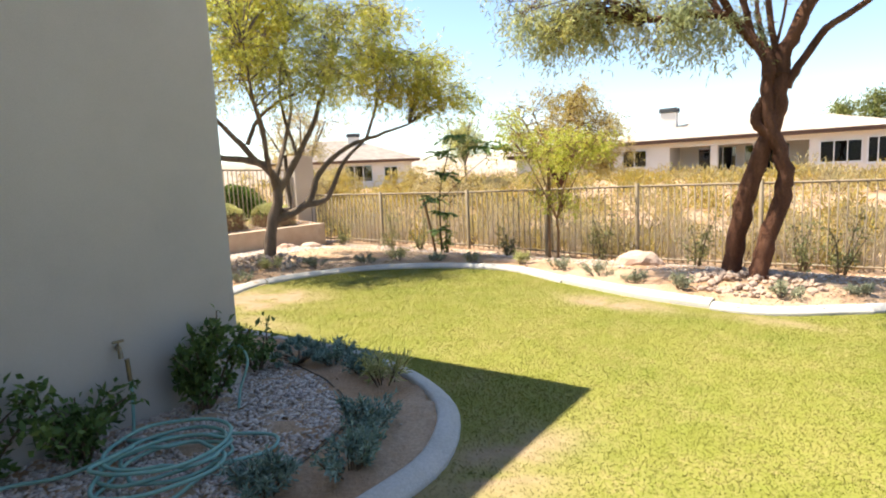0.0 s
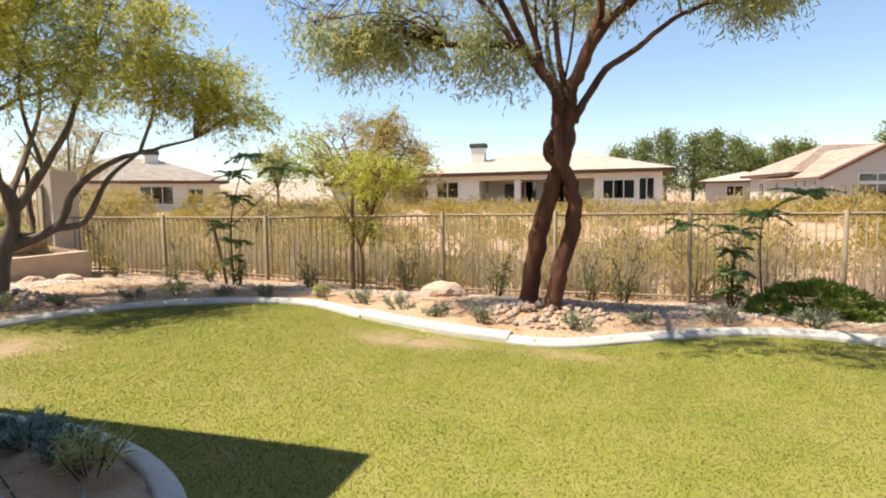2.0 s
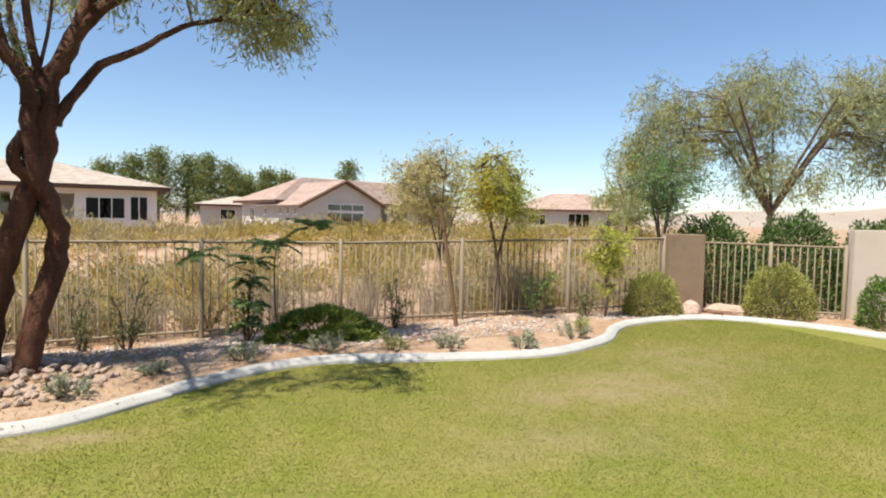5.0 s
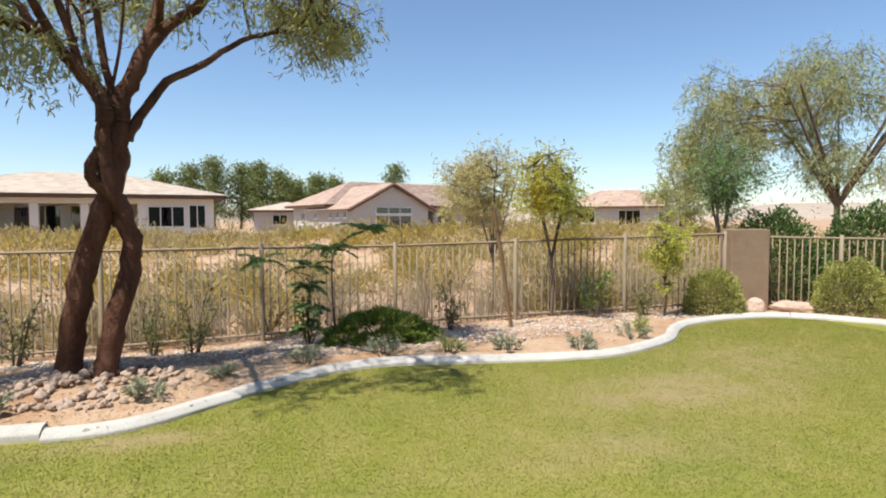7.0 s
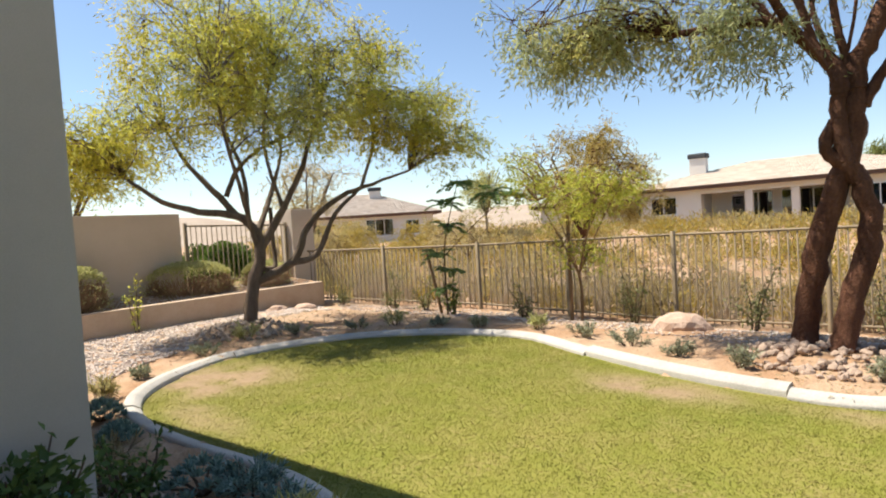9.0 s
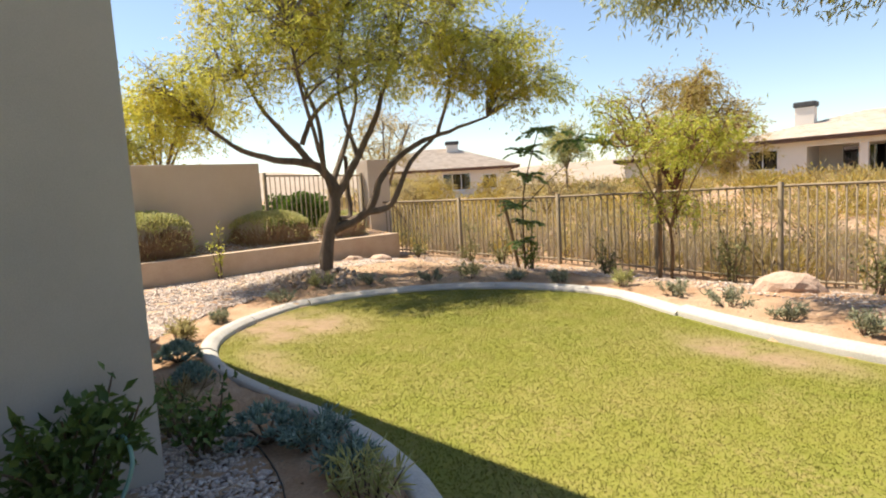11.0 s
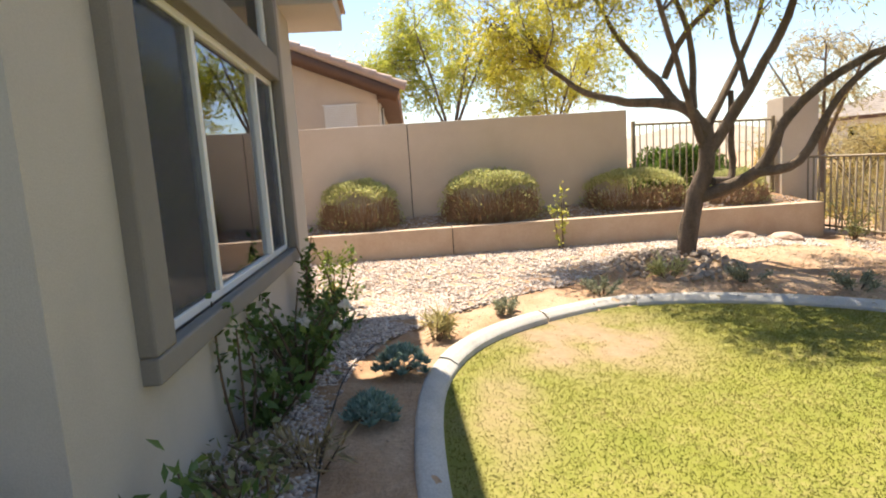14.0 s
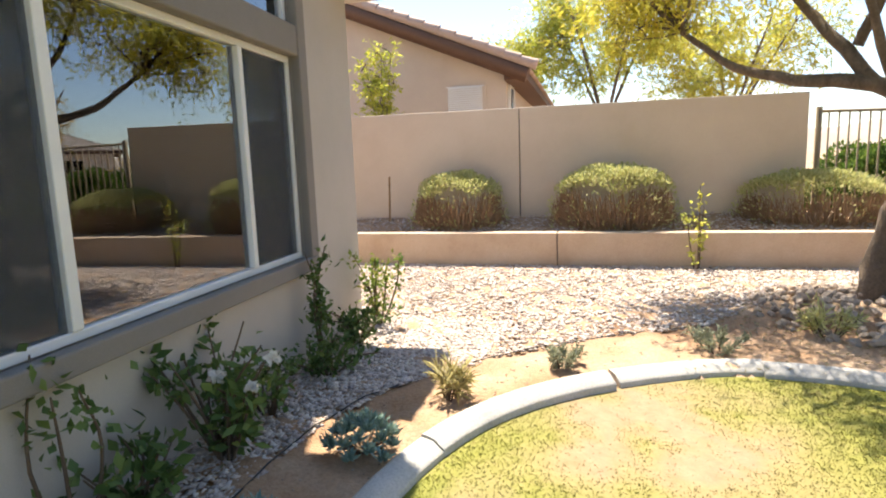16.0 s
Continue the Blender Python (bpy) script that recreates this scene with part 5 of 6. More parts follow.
def dome_bush(at, rad, leaf, label, n=5000, size=(0.05, 0.02), name="bush", group="", category="bush"):
    """A clipped bush: crossing woody stems inside, a leafy shell outside."""
    x, y, z = at
    t = thing(name, at, label, category, group)
    g, c = Geo(), Geo()
    for k in range(70):
        a, u = rnd.random() * 6.283, rnd.random()
        hgt = rad[2] * 0.55 * (0.45 + 0.6 * rnd.random()) * 1.25
        f = math.sqrt(max(0.05, 1 - (hgt / (rad[2] * 1.05)) ** 2)) * (0.82 + 0.16 * rnd.random()) * (0.35 + 0.65 * math.sqrt(u))
        b = a + rnd.uniform(-0.35, 0.35)
        tip = (math.cos(a) * rad[0] * f, math.sin(a) * rad[1] * f, min(hgt, rad[2] * 0.9))
        mid = (math.cos(b) * rad[0] * f * 0.85, math.sin(b) * rad[1] * f * 0.85, tip[2] * 0.45)
        tube(g, [(math.cos(b) * rad[0] * f * 0.5, math.sin(b) * rad[1] * f * 0.5, 0.0), mid, tip], [0.009, 0.007, 0.004], 4)
    leaf_shell(c, (0, 0, 0.0), rad, n, size, 0.5, 0.0, 0.72)
    part("stemwork", g, TWIG, t)
    part("foliage", c, leaf, t)
    return t


def mound_bush(at, rad, label, group, n=9000, crossing=1300):
    """A broad sheared mound: bare woody twigs fan out to its sides, a leafy cap lies over its top and shoulders."""
    t = thing("bush", at, label, "bush", group)
    g, c = Geo(), Geo()

    def skin(d):
        return d / (np.abs(d) ** 2.5).sum(1, keepdims=True) ** 0.4 * np.array(rad) * (1 + 0.05 * np.sin(d[:, :1] * 8 + at[1]) * np.sin(d[:, 1:2] * 7))
    for k in range(crossing):
        a = rnd.random() * 6.283
        d = np.array([[math.cos(a), math.sin(a), rnd.uniform(0.05, 0.85)]])
        tip = skin(unit(d))[0] * rnd.uniform(0.80, 0.97)
        foot = tip * [0.72, 0.72, 0] + npr.standard_normal(3) * [0.06, 0.06, 0]
        mid = (tip + foot) / 2 * [1.08, 1.08, 0.9] + npr.standard_normal(3) * 0.03
        tube(g, [foot, mid, tip], [0.009, 0.007, 0.004], 3)
    d = unit(npr.standard_normal((n * 3, 3)))
    edge = 0.66 + 0.09 * np.sin(np.arctan2(d[:, 1], d[:, 0]) * 5 + at[1])
    d = d[(d[:, 2] > edge) | ((d[:, 2] > 0.02) & (npr.random(len(d)) < 0.07))][:n]
    p = skin(d) * (0.86 + 0.16 * npr.random((len(d), 1)) ** 0.6)
    leaves(c, p, d + npr.standard_normal(d.shape) * 0.55 + [0, 0, 0.45], 0.05 * (0.6 + 0.8 * npr.random(len(d))), 0.019)
    part("stemwork", g, WOODY, t, "bare red-brown twigs")
    part("foliage", c, LEAF_HEDGE, t)
    return t


def juniper(at, label, lobes, n=900):
    """A low spreading juniper: overlapping tilted sprays of fine foliage."""
    t = thing("juniper_bush", at, label, "bush")
    g, c = Geo(), Geo()
    for x, y, z, r in lobes:
        tube(g, [(x * 0.15, y * 0.15, -0.03), (x * 0.6, y * 0.6, z * 0.7), (x, y, z)], [0.016, 0.011, 0.006], 5)
        d = unit(npr.standard_normal((n, 3)))
        d[:, 2] = np.abs(d[:, 2]) * 0.9 - 0.12
        p = np.array([x, y, z]) + d * [r, r, r * 0.62] * (0.7 + 0.35 * npr.random((n, 1)))
        p[:, 2] = np.maximum(p[:, 2], 0.01)
        leaves(c, p, d * 0.7 + unit(np.array([x, y, 0.12])) * 0.6 + npr.standard_normal((n, 3)) * 0.35 + [0, 0, 0.3], 0.07 * (0.6 + 0.8 * npr.random(n)), 0.018)
    part("stemwork", g, TWIG, t)
    part("foliage", c, LEAF_JUNIPER, t)


TERRACE = "mounded bushes on the terrace"
MOUND = "mounded bush, green above bare brown twigs, on the terrace"
mound_bush((-11.45, 1.58, 0.54), (0.52, 0.74, 0.80), MOUND, TERRACE)
mound_bush((-11.62, 3.80, 0.54), (0.55, 0.90, 0.84), MOUND, TERRACE, 10500, 1500)
mound_bush((-12.0, 6.3, 0.55), (0.45, 0.98, 0.68), "low wide bush with dry twigs beside the wall end", TERRACE, 9000, 1000)
mound_bush((-12.05, 8.0, 0.52), (0.42, 0.6, 0.6), "small bush on the terrace below the iron fence", TERRACE, 5000, 500)
dome_bush((-13.3, 7.5, 0.3), (0.55, 1.15, 1.25), LEAF_BUSH, "dark green hedge bush behind the terrace fence", 17000, (0.08, 0.04))
dome_bush((10.25, 9.35, 0.03), (0.58, 0.56, 0.94), LEAF_CLIPPED, "rounded yellow-green clipped bush in front of the iron fence", 8000, (0.045, 0.022))
dome_bush((8.15, 10.25, 0.0), (0.50, 0.46, 0.78), LEAF_CLIPPED, "rounded yellow-green clipped bush beside a sapling", 6500, (0.045, 0.022))
dome_bush((11.0, 7.95, 0.03), (0.42, 0.42, 0.88), LEAF_BUSH, "rounded green clipped bush against the stucco wall", 5500, (0.045, 0.022))
juniper((2.1, 9.8, -0.11), "green spreading juniper bush in the gravel bed", [(0, 0, 0.42, 0.26), (-0.3, 0.05, 0.36, 0.26), (-0.55, 0.0, 0.22, 0.22), (0.3, 0.0, 0.34, 0.26), (0.58, -0.05, 0.2, 0.22), (0.1, -0.28, 0.24, 0.24), (-0.25, -0.3, 0.16, 0.22),
                                                                                   (0.42, -0.3, 0.14, 0.2), (0.15, 0.3, 0.36, 0.24), (-0.2, 0.3, 0.34, 0.24), (0.7, 0.1, 0.12, 0.18), (-0.7, -0.12, 0.1, 0.18)])
for k, (x, y) in enumerate(((10.6, 11.3), (11.9, 10.3), (13.1, 9.3), (14.2, 8.4))):
    dome_bush((x, y, -0.1), (0.95, 0.85, 1.95 + 0.08 * (k % 2)), LEAF_DARK, "tall dark glossy hedge shrub behind the iron fence", 7500, (0.08, 0.042), group="hedge behind the fence", name="hedge_shrub")


def clump(at, r, h, leaf, label, n=260, size=(0.09, 0.014), name="sage_plant", group="grey plants along the kerb", category="plant", flowers=0, tufts=9):
    """A low clump of upright leafy shoots in several tufts."""
    t = thing(name, at, label, category, group)
    g, c = Geo(), Geo()
    for k in range(tufts):
        a, q = rnd.random() * 6.283, math.sqrt(rnd.random()) * r * 0.8
        tip = np.array([math.cos(a) * q * 1.15, math.sin(a) * q * 1.15, h * (0.55 + 0.45 * rnd.random()) * (1 - 0.35 * q / r)])
        tube(g, [(tip[0] * 0.3, tip[1] * 0.3, -0.02), tip * [0.7, 0.7, 0.5], tip], [0.006, 0.005, 0.003], 4)
        m = n // tufts
        u = 0.3 + 0.7 * npr.random((m, 1))
        p = tip * [0.7, 0.7, 1] * u + tip * [0.3, 0.3, 0]
        p = p + npr.standard_normal((m, 3)) * r * 0.06
        p[:, 2] = np.maximum(p[:, 2], 0.01)
        way = npr.standard_normal((m, 3)) * 0.75 + unit(tip * [1, 1, 0.3]) * 0.5 + [0, 0, 0.55]
        leaves(c, p, way, size[0] * (0.6 + 0.7 * npr.random(m)), size[1])
    part("stemwork", g, TWIG, t)
    part("foliage", c, leaf, t)
    return t


SAGE = [(-3.87, 8.3, 0.22), (-3.06, 8.05, 0.26), (-2.38, 7.8, 0.18), (-1.66, 7.55, 0.24), (-0.5, 7.66, 0.24), (0.14, 8.25, 0.15), (0.98, 8.66, 0.24), (1.92, 8.8, 0.26), (3.45, 8.52, 0.25), (4.35, 8.32, 0.25),
        (-5.65, 8.25, 0.2), (-6.42, 8.06, 0.2), (-7.45, 7.2, 0.22), (-7.98, 6.42, 0.22), (-7.2, 3.8, 0.17), (-7.83, 4.86, 0.2), (5.4, 8.75, 0.26)]
for x, y, r in SAGE:
    clump((x, y, gz_at(x, y)), r * 1.1, r * 0.95, LEAF_SAGE, "low grey-green sage plant beside the kerb", 520, (0.055, 0.014))
for x, y, r in ((-4.8, 8.5, 0.22), (-7.15, 7.75, 0.24), (2.75, 8.72, 0.2), (-8.3, 5.68, 0.25), (5.85, 9.1, 0.2), (-2.28, 3.1, 0.24)):
    clump((x, y, gz_at(x, y)), r, r * 1.2, LEAF_HEDGE, "small olive dry-tipped plant in the earth bed", 280, (0.10, 0.010), name="dry_plant", group="dry plants in the bed")
for x, y, r in ((-1.72, 2.48, 0.26), (-1.40, 2.08, 0.25), (-3.05, 3.2, 0.24), (-2.62, 3.2, 0.2), (-1.60, 1.66, 0.22)):
    clump((x, y, gz_at(x, y)), r, r * 0.95, LEAF_BLUE, "grey-green lavender plant in the shaded bed", 1000, (0.055, 0.013), name="lavender", group="lavender by the house", tufts=16)


def rosette_plant(at, r, label):
    """A blue-green succulent of many small upright rosettes."""
    t = thing("succulent", at, label, "succulent", "blue succulents")
    c = Geo()
    for k in range(26):
        a, q = k * 2.4, math.sqrt((k + 0.5) / 26) * r
        o = np.array([math.cos(a) * q, math.sin(a) * q, r * 0.75 * (1 - (q / r) ** 2) + 0.03])
        m = 22
        b = np.arange(m) * 2.4
        el = np.linspace(0.2, 1.4, m)
        way = np.stack([np.cos(b) * np.cos(el), np.sin(b) * np.cos(el), np.sin(el) + 0.15], -1) + o * [1.2, 1.2, 0]
        leaves(c, np.repeat(o[None], m, 0), way, 0.055 + 0.03 * npr.random(m), 0.02)
    g = Geo()
    for k in range(10):
        a = k * 0.63
        tube(g, [(0, 0, 0), (math.cos(a) * r * 0.4, math.sin(a) * r * 0.4, r * 0.3), (math.cos(a) * r * 0.75, math.sin(a) * r * 0.75, r * 0.4)], [0.012, 0.01, 0.007], 5)
    part("stemwork", g, TWIG, t)
    part("foliage", c, LEAF_BLUE, t)


for x, y, r in ((-5.68, 3.02, 0.19), (-4.88, 2.95, 0.15), (-3.3, 3.0, 0.24)):
    rosette_plant((x, y, gz_at(x, y) - 0.01), r, "blue-green succulent clump in the shaded earth")
clump((-6.46, 3.2, gz_at(-6.46, 3.2)), 0.15, 0.26, LEAF_PALE, "tuft of dry straw grass at the shadow edge", 300, (0.12, 0.005), name="grass_tuft", group="", tufts=14)
clump((-4.35, 2.75, gz_at(-4.35, 2.75)), 0.2, 0.22, LEAF_DRY, "dried out plant in the shaded bed", 150, (0.12, 0.006), name="dry_plant", group="dry plants in the bed")


def shrub(at, h, r, leaf, label, stems=6, per=70, size=(0.06, 0.03), name="shrub", group="", flowers=0, loose=0.11, uneven=0.45):
    """A leafy shrub: several crooked stems from the base, leaves in knots along their upper part, flowers where asked."""
    t = thing(name, at, label, "shrub", group)
    g, c, fl = Geo(), Geo(), Geo()
    for k in range(stems):
        a, q = k * 6.283 / stems + rnd.random(), r * (0.25 + 0.75 * rnd.random())
        hh = h * (1 - uneven + uneven * rnd.random())
        tip = np.array([math.cos(a) * q, math.sin(a) * q, hh])
        mid = tip * [0.45, 0.45, 0.55] + npr.standard_normal(3) * 0.04
        line = smooth_line([(math.cos(a) * 0.03, math.sin(a) * 0.03, -0.03), mid, tip], 4)
        tube(g, line, np.linspace(0.011, 0.004, len(line)), 5)
        knots = 0.2 + 0.83 * npr.random(5)
        u = np.clip(knots[npr.integers(0, 5, per)] + 0.07 * npr.standard_normal(per), 0.12, 1.04)
        p = np.stack([np.interp(u, np.linspace(0, 1, len(line)), line[:, j]) for j in range(3)], -1)
        way = npr.standard_normal((per, 3)) + [0, 0, 0.35] + unit(tip * [1, 1, 0]) * 0.4
        p += unit(npr.standard_normal((per, 3))) * loose * npr.random((per, 1))
        leaves(c, p, way, size[0] * (0.6 + 0.8 * npr.random(per)), size[1] * (0.7 + 0.6 * npr.random(per)))
        if flowers and k < flowers:
            o = tip * 0.95 + np.array([0, 0.05, 0.04]) + npr.standard_normal(3) * 0.03
            leaves(fl, np.repeat(o[None], 12, 0), npr.standard_normal((12, 3)) + [0, 0.4, 0.3], 0.05, 0.042, 0.4)
    part("stemwork", g, TWIG, t)
    part("foliage", c, leaf, t)
    if flowers:
        part("blossom", fl, PETAL, t, "white flowers")
    return t


for x, y, h, r in ((-3.9, 9.75, 0.85, 0.3), (-6.15, 9.95, 0.75, 0.32), (-0.35, 10.1, 1.0, 0.38), (-2.2, 9.65, 0.9, 0.35), (3.35, 10.6, 0.9, 0.3), (5.95, 10.55, 0.85, 0.32), (-9.35, 9.55, 0.85, 0.28), (-11.0, 9.35, 0.6, 0.3), (6.9, 10.5, 0.6, 0.3), (-7.3, 9.3, 0.95, 0.3), (1.12, 10.2, 1.1, 0.26), (-8.5, 9.7, 0.75, 0.3), (-0.9, 10.5, 0.9, 0.35)):
    shrub((x, y, gz_at(x, y)), h, r, LEAF_BUSH if x in (-7.3, 1.12, 5.95) else LEAF_SHRUB, "loose leafy shrub growing against the iron fence", 7, 60, (0.055, 0.026), group="shrubs along the fence", loose=0.16, uneven=0.7)
HB = "shrubs under the house wall"
shrub((-2.86, 0.62, 0.06), 0.66, 0.42, LEAF_DARK, "dark leafy shrub against the shaded house wall", 11, 95, (0.07, 0.034), group=HB)
shrub((-2.78, 1.15, 0.06), 0.36, 0.4, LEAF_DARK, "low dark shrub beside the garden hose", 9, 70, (0.065, 0.034), group=HB)
shrub((-2.95, 1.98, 0.07), 0.66, 0.45, LEAF_DARK, "dark glossy shrub near the house corner", 11, 90, (0.075, 0.036), group=HB)
shrub((-3.42, 2.66, 0.07), 0.40, 0.24, LEAF_DARK, "dark glossy shrub at the house corner", 7, 40, (0.065, 0.032), group=HB)
shrub((-3.8, 2.6, 0.06), 0.18, 0.26, LEAF_SHRUB, "small dark shrub in the shaded bed", 7, 26, (0.05, 0.03), group=HB)
shrub((-4.15, 2.45, 0.06), 0.18, 0.28, LEAF_SHRUB, "low dark shrub under the window wall", 8, 26, (0.055, 0.03), group=HB)
shrub((-4.66, 2.30, 0.06), 0.85, 0.10, LEAF_DARK, "tall thin shrub under the window", 3, 26, (0.06, 0.034), group=HB)
shrub((-4.88, 2.34, 0.06), 0.34, 0.28, LEAF_DARK, "leafy shrub under the window", 8, 24, (0.08, 0.046), group=HB)
shrub((-5.42, 2.38, 0.06), 0.66, 0.42, LEAF_DARK, "rose-like shrub with white flowers under the window", 13, 34, (0.075, 0.042), group=HB, flowers=3)
shrub((-5.95, 2.22, 0.06), 0.26, 0.34, LEAF_DARK, "low sprawling shrub under the window", 9, 30, (0.06, 0.034), group=HB)
shrub((-6.88, 2.02, 0.06), 0.95, 0.13, LEAF_DARK, "tall narrow shrub beside the window", 3, 70, (0.06, 0.034), group=HB)
shrub((-6.62, 2.24, 0.06), 0.24, 0.40, LEAF_DARK, "low sprawling green shrub on the gravel", 10, 50, (0.055, 0.03), group=HB)
shrub((-7.3, 2.08, 0.06), 0.34, 0.34, LEAF_DARK, "low green shrub below the house wall", 9, 60, (0.055, 0.03), group=HB)
shrub((-7.9, 2.0, 0.06), 0.66, 0.24, LEAF_JUNIPER, "sunlit leafy shrub at the far house corner", 7, 60, (0.055, 0.03), group=HB)
shrub((-10.86, 4.88, gz_at(-10.86, 4.88)), 1.12, 0.14, LEAF_YELLOW, "thin yellow sapling in the gravel", 3, 46, (0.06, 0.035), name="sapling")


def feather_tree(at, stems, fronds, label):
    """A young tree with thin stems and flat feathery fronds."""
    t = thing("mimosa_tree", at, label, "young tree", "feathery young trees")
    g, c = Geo(), Geo()
    o = np.array(at)
    for pts, r in stems:
        line = smooth_line(np.array(pts, float) - o, 4)
        tube(g, line, np.linspace(r, r * 0.4, len(line)), 6)
    for centre, reach, n in fronds:
        ctr = np.array(centre, float) - o
        for k in range(n):
            a = k * 6.283 / n + rnd.random() * 1.2
            tip = ctr + np.array([math.cos(a) * reach, math.sin(a) * reach, reach * rnd.uniform(-0.55, 0.3)])
            mid = (ctr + tip) / 2 + [0, 0, 0.12 * reach]
            line = smooth_line([ctr, mid, tip], 5)
            tube(g, line, np.linspace(0.004, 0.002, len(line)), 3)
            m = 44
            u = np.repeat(np.linspace(0.15, 1, m // 2), 2)
            p = np.stack([np.interp(u, np.linspace(0, 1, len(line)), line[:, j]) for j in range(3)], -1)
            d = unit(tip - ctr)
            side = np.cross(d, [0, 0, 1.0]) * np.tile([1, -1], m // 2)[:, None]
            leaves(c, p, side + d * 0.4 + npr.standard_normal((m, 3)) * 0.1, 0.11 * (1.15 - u * 0.6), 0.036, 0.05)
    part("stemwork", g, TWIG, t)
    part("foliage", c, LEAF_FERN, t)


zA = gz_at(-7.35, 9.2)
feather_tree((-7.35, 9.2, zA), [([(-7.35, 9.2, zA), (-7.3, 9.15, 1.1), (-7.1, 9.1, 1.7), (-6.9, 9.2, 2.4)], 0.018), ([(-7.3, 9.15, 1.1), (-6.6, 9.35, 1.7), (-6.0, 9.6, 2.15)], 0.010), ([(-7.3, 9.15, 0.9), (-7.5, 9.0, 1.2)], 0.008)],
             [((-6.9, 9.2, 2.42), 0.42, 8), ((-7.15, 9.1, 2.05), 0.36, 7), ((-6.35, 9.45, 2.2), 0.42, 8), ((-6.0, 9.6, 2.1), 0.36, 7), ((-7.1, 9.1, 1.65), 0.36, 7), ((-7.4, 9.05, 1.15), 0.34, 7), ((-7.2, 9.15, 0.85), 0.3, 7), ((-7.35, 9.15, 0.5), 0.26, 6)], "young mimosa tree with flat feathery fronds by the fence")
zB = gz_at(1.5, 10.0)
feather_tree((1.5, 10.0, zB), [([(1.5, 10.0, zB), (1.45, 10.05, 0.7), (1.5, 10.05, 1.3), (1.9, 10.05, 1.55)], 0.014), ([(1.12, 10.15, zB), (1.14, 10.15, 0.6), (1.2, 10.1, 1.0)], 0.012), ([(1.2, 10.1, 0.9), (0.5, 10.15, 1.15)], 0.008)],
             [((1.95, 10.05, 1.55), 0.42, 9), ((1.45, 10.08, 1.3), 0.36, 8), ((0.5, 10.16, 1.15), 0.3, 7), ((1.15, 10.1, 1.05), 0.32, 7), ((1.12, 10.1, 0.8), 0.26, 7), ((1.14, 10.1, 0.5), 0.26, 7), ((1.1, 10.1, 0.2), 0.26, 7)], "young mimosa tree with flat feathery fronds beside the juniper")


def stake(a, b, r, label):
    t = thing("tree_stake", a, label, "stake", "tree stakes")
    g = Geo()
    d = np.array(b) - np.array(a)
    tube(g, [(0, 0, -0.1), d * 0.5, d], [r, r, r * 0.95], 8, 0.03)
    part("pole", g, STAKE, t)
    g = Geo()
    ring = [(math.cos(q) * (r + 0.006) + d[0] * 0.82, math.sin(q) * (r + 0.006) + d[1] * 0.82, d[2] * 0.82) for q in np.linspace(0, 6.4, 12)]
    tube(g, ring, [0.006] * 12, 4)
    part("tie", g, BLACK_HOSE, t, "black rubber tie")


stake((-5.07, 9.85, gz_at(-5.07, 9.85)), (-5.08, 9.9, 1.70), 0.033, "tall round wooden tree stake")
stake((4.32, 10.36, gz_at(4.32, 10.36)), (3.98, 10.3, 1.86), 0.035, "leaning round wooden tree stake")
stake((-11.3, 0.5, 0.6), (-11.32, 0.52, 1.34), 0.016, "thin dark stake on the raised terrace")
stake((-7.65, 9.35, gz_at(-7.65, 9.35)), (-7.95, 9.3, 1.22), 0.03, "short leaning wooden stake by the mimosa")

# ochre scrub of the open wash
g, c = Geo(), Geo()
q = np.random.default_rng(21)
n_scrub = 0
while n_scrub < 900:
    x, y = q.uniform(-32, 30), 11.6 + 27 * q.random() ** 1.8
    if y - float(fence_y(x)) < 0.5 or (x + 8.9) ** 2 + (y - 16) ** 2 < 2:
        continue
    n_scrub += 1
    r = q.uniform(0.35, 0.8) * (1 + 0.045 * (y - 11))
    h = r * q.uniform(0.7, 1.4) * (1 - 0.4 * min(1, max(0, (y - 18) / 14)))
    z = gz_at(x, y)
    m = int(np.clip(330 - (y - 11) * 8, 160, 330))
    d = unit(q.standard_normal((m, 3)))
    d[:, 2] = np.abs(d[:, 2])
    p = np.array([x, y, z]) + d * [r, r, h] * (0.35 + 0.65 * q.random((m, 1)))
    leaves(c, p, d + q.standard_normal((m, 3)) * 0.4 + [0, 0, 0.5], 0.11 + 0.006 * (y - 11), 0.023 + 0.002 * (y - 11))
    for k in range(5):
        a = q.random() * 6.283
        tube(g, [(x, y, z - 0.02), (x + math.cos(a) * r * 0.4, y + math.sin(a) * r * 0.4, z + h * 0.6), (x + math.cos(a) * r * 0.8, y + math.sin(a) * r * 0.8, z + h * 0.95)], [0.012, 0.009, 0.004], 3)
scrub = thing("desert_scrub", (0, 0, 0), "ochre and straw desert scrub filling the wash", "scrub", kind="stuff")
part("stemwork", g, TWIG, scrub)
part("foliage", c, LEAF_GOLD, scrub)

# dry brush just outside the fence
g, c = Geo(), Geo()
for k in range(330):
    x = q.uniform(-12, 8.6)
    y = float(fence_y(x)) + q.uniform(0.25, 1.3)
    z = gz_at(x, y)
    h = q.uniform(0.4, 1.15)
    for s in range(9):
        a, r = q.random() * 6.283, q.uniform(0.08, 0.35)
        tip = np.array([x + math.cos(a) * r, y + math.sin(a) * r * 0.7, z + h * q.uniform(0.5, 1)])
        tube(g, [(x, y, z - 0.03), ((x + tip[0]) / 2, (y + tip[1]) / 2 + 0.02, z + (tip[2] - z) * 0.6), tip], [0.005, 0.004, 0.002], 3)
        p = tip + q.standard_normal((9, 3)) * [0.07, 0.07, 0.12]
        leaves(c, p, q.standard_normal((9, 3)) + [0, 0, 0.6], 0.06, 0.012)
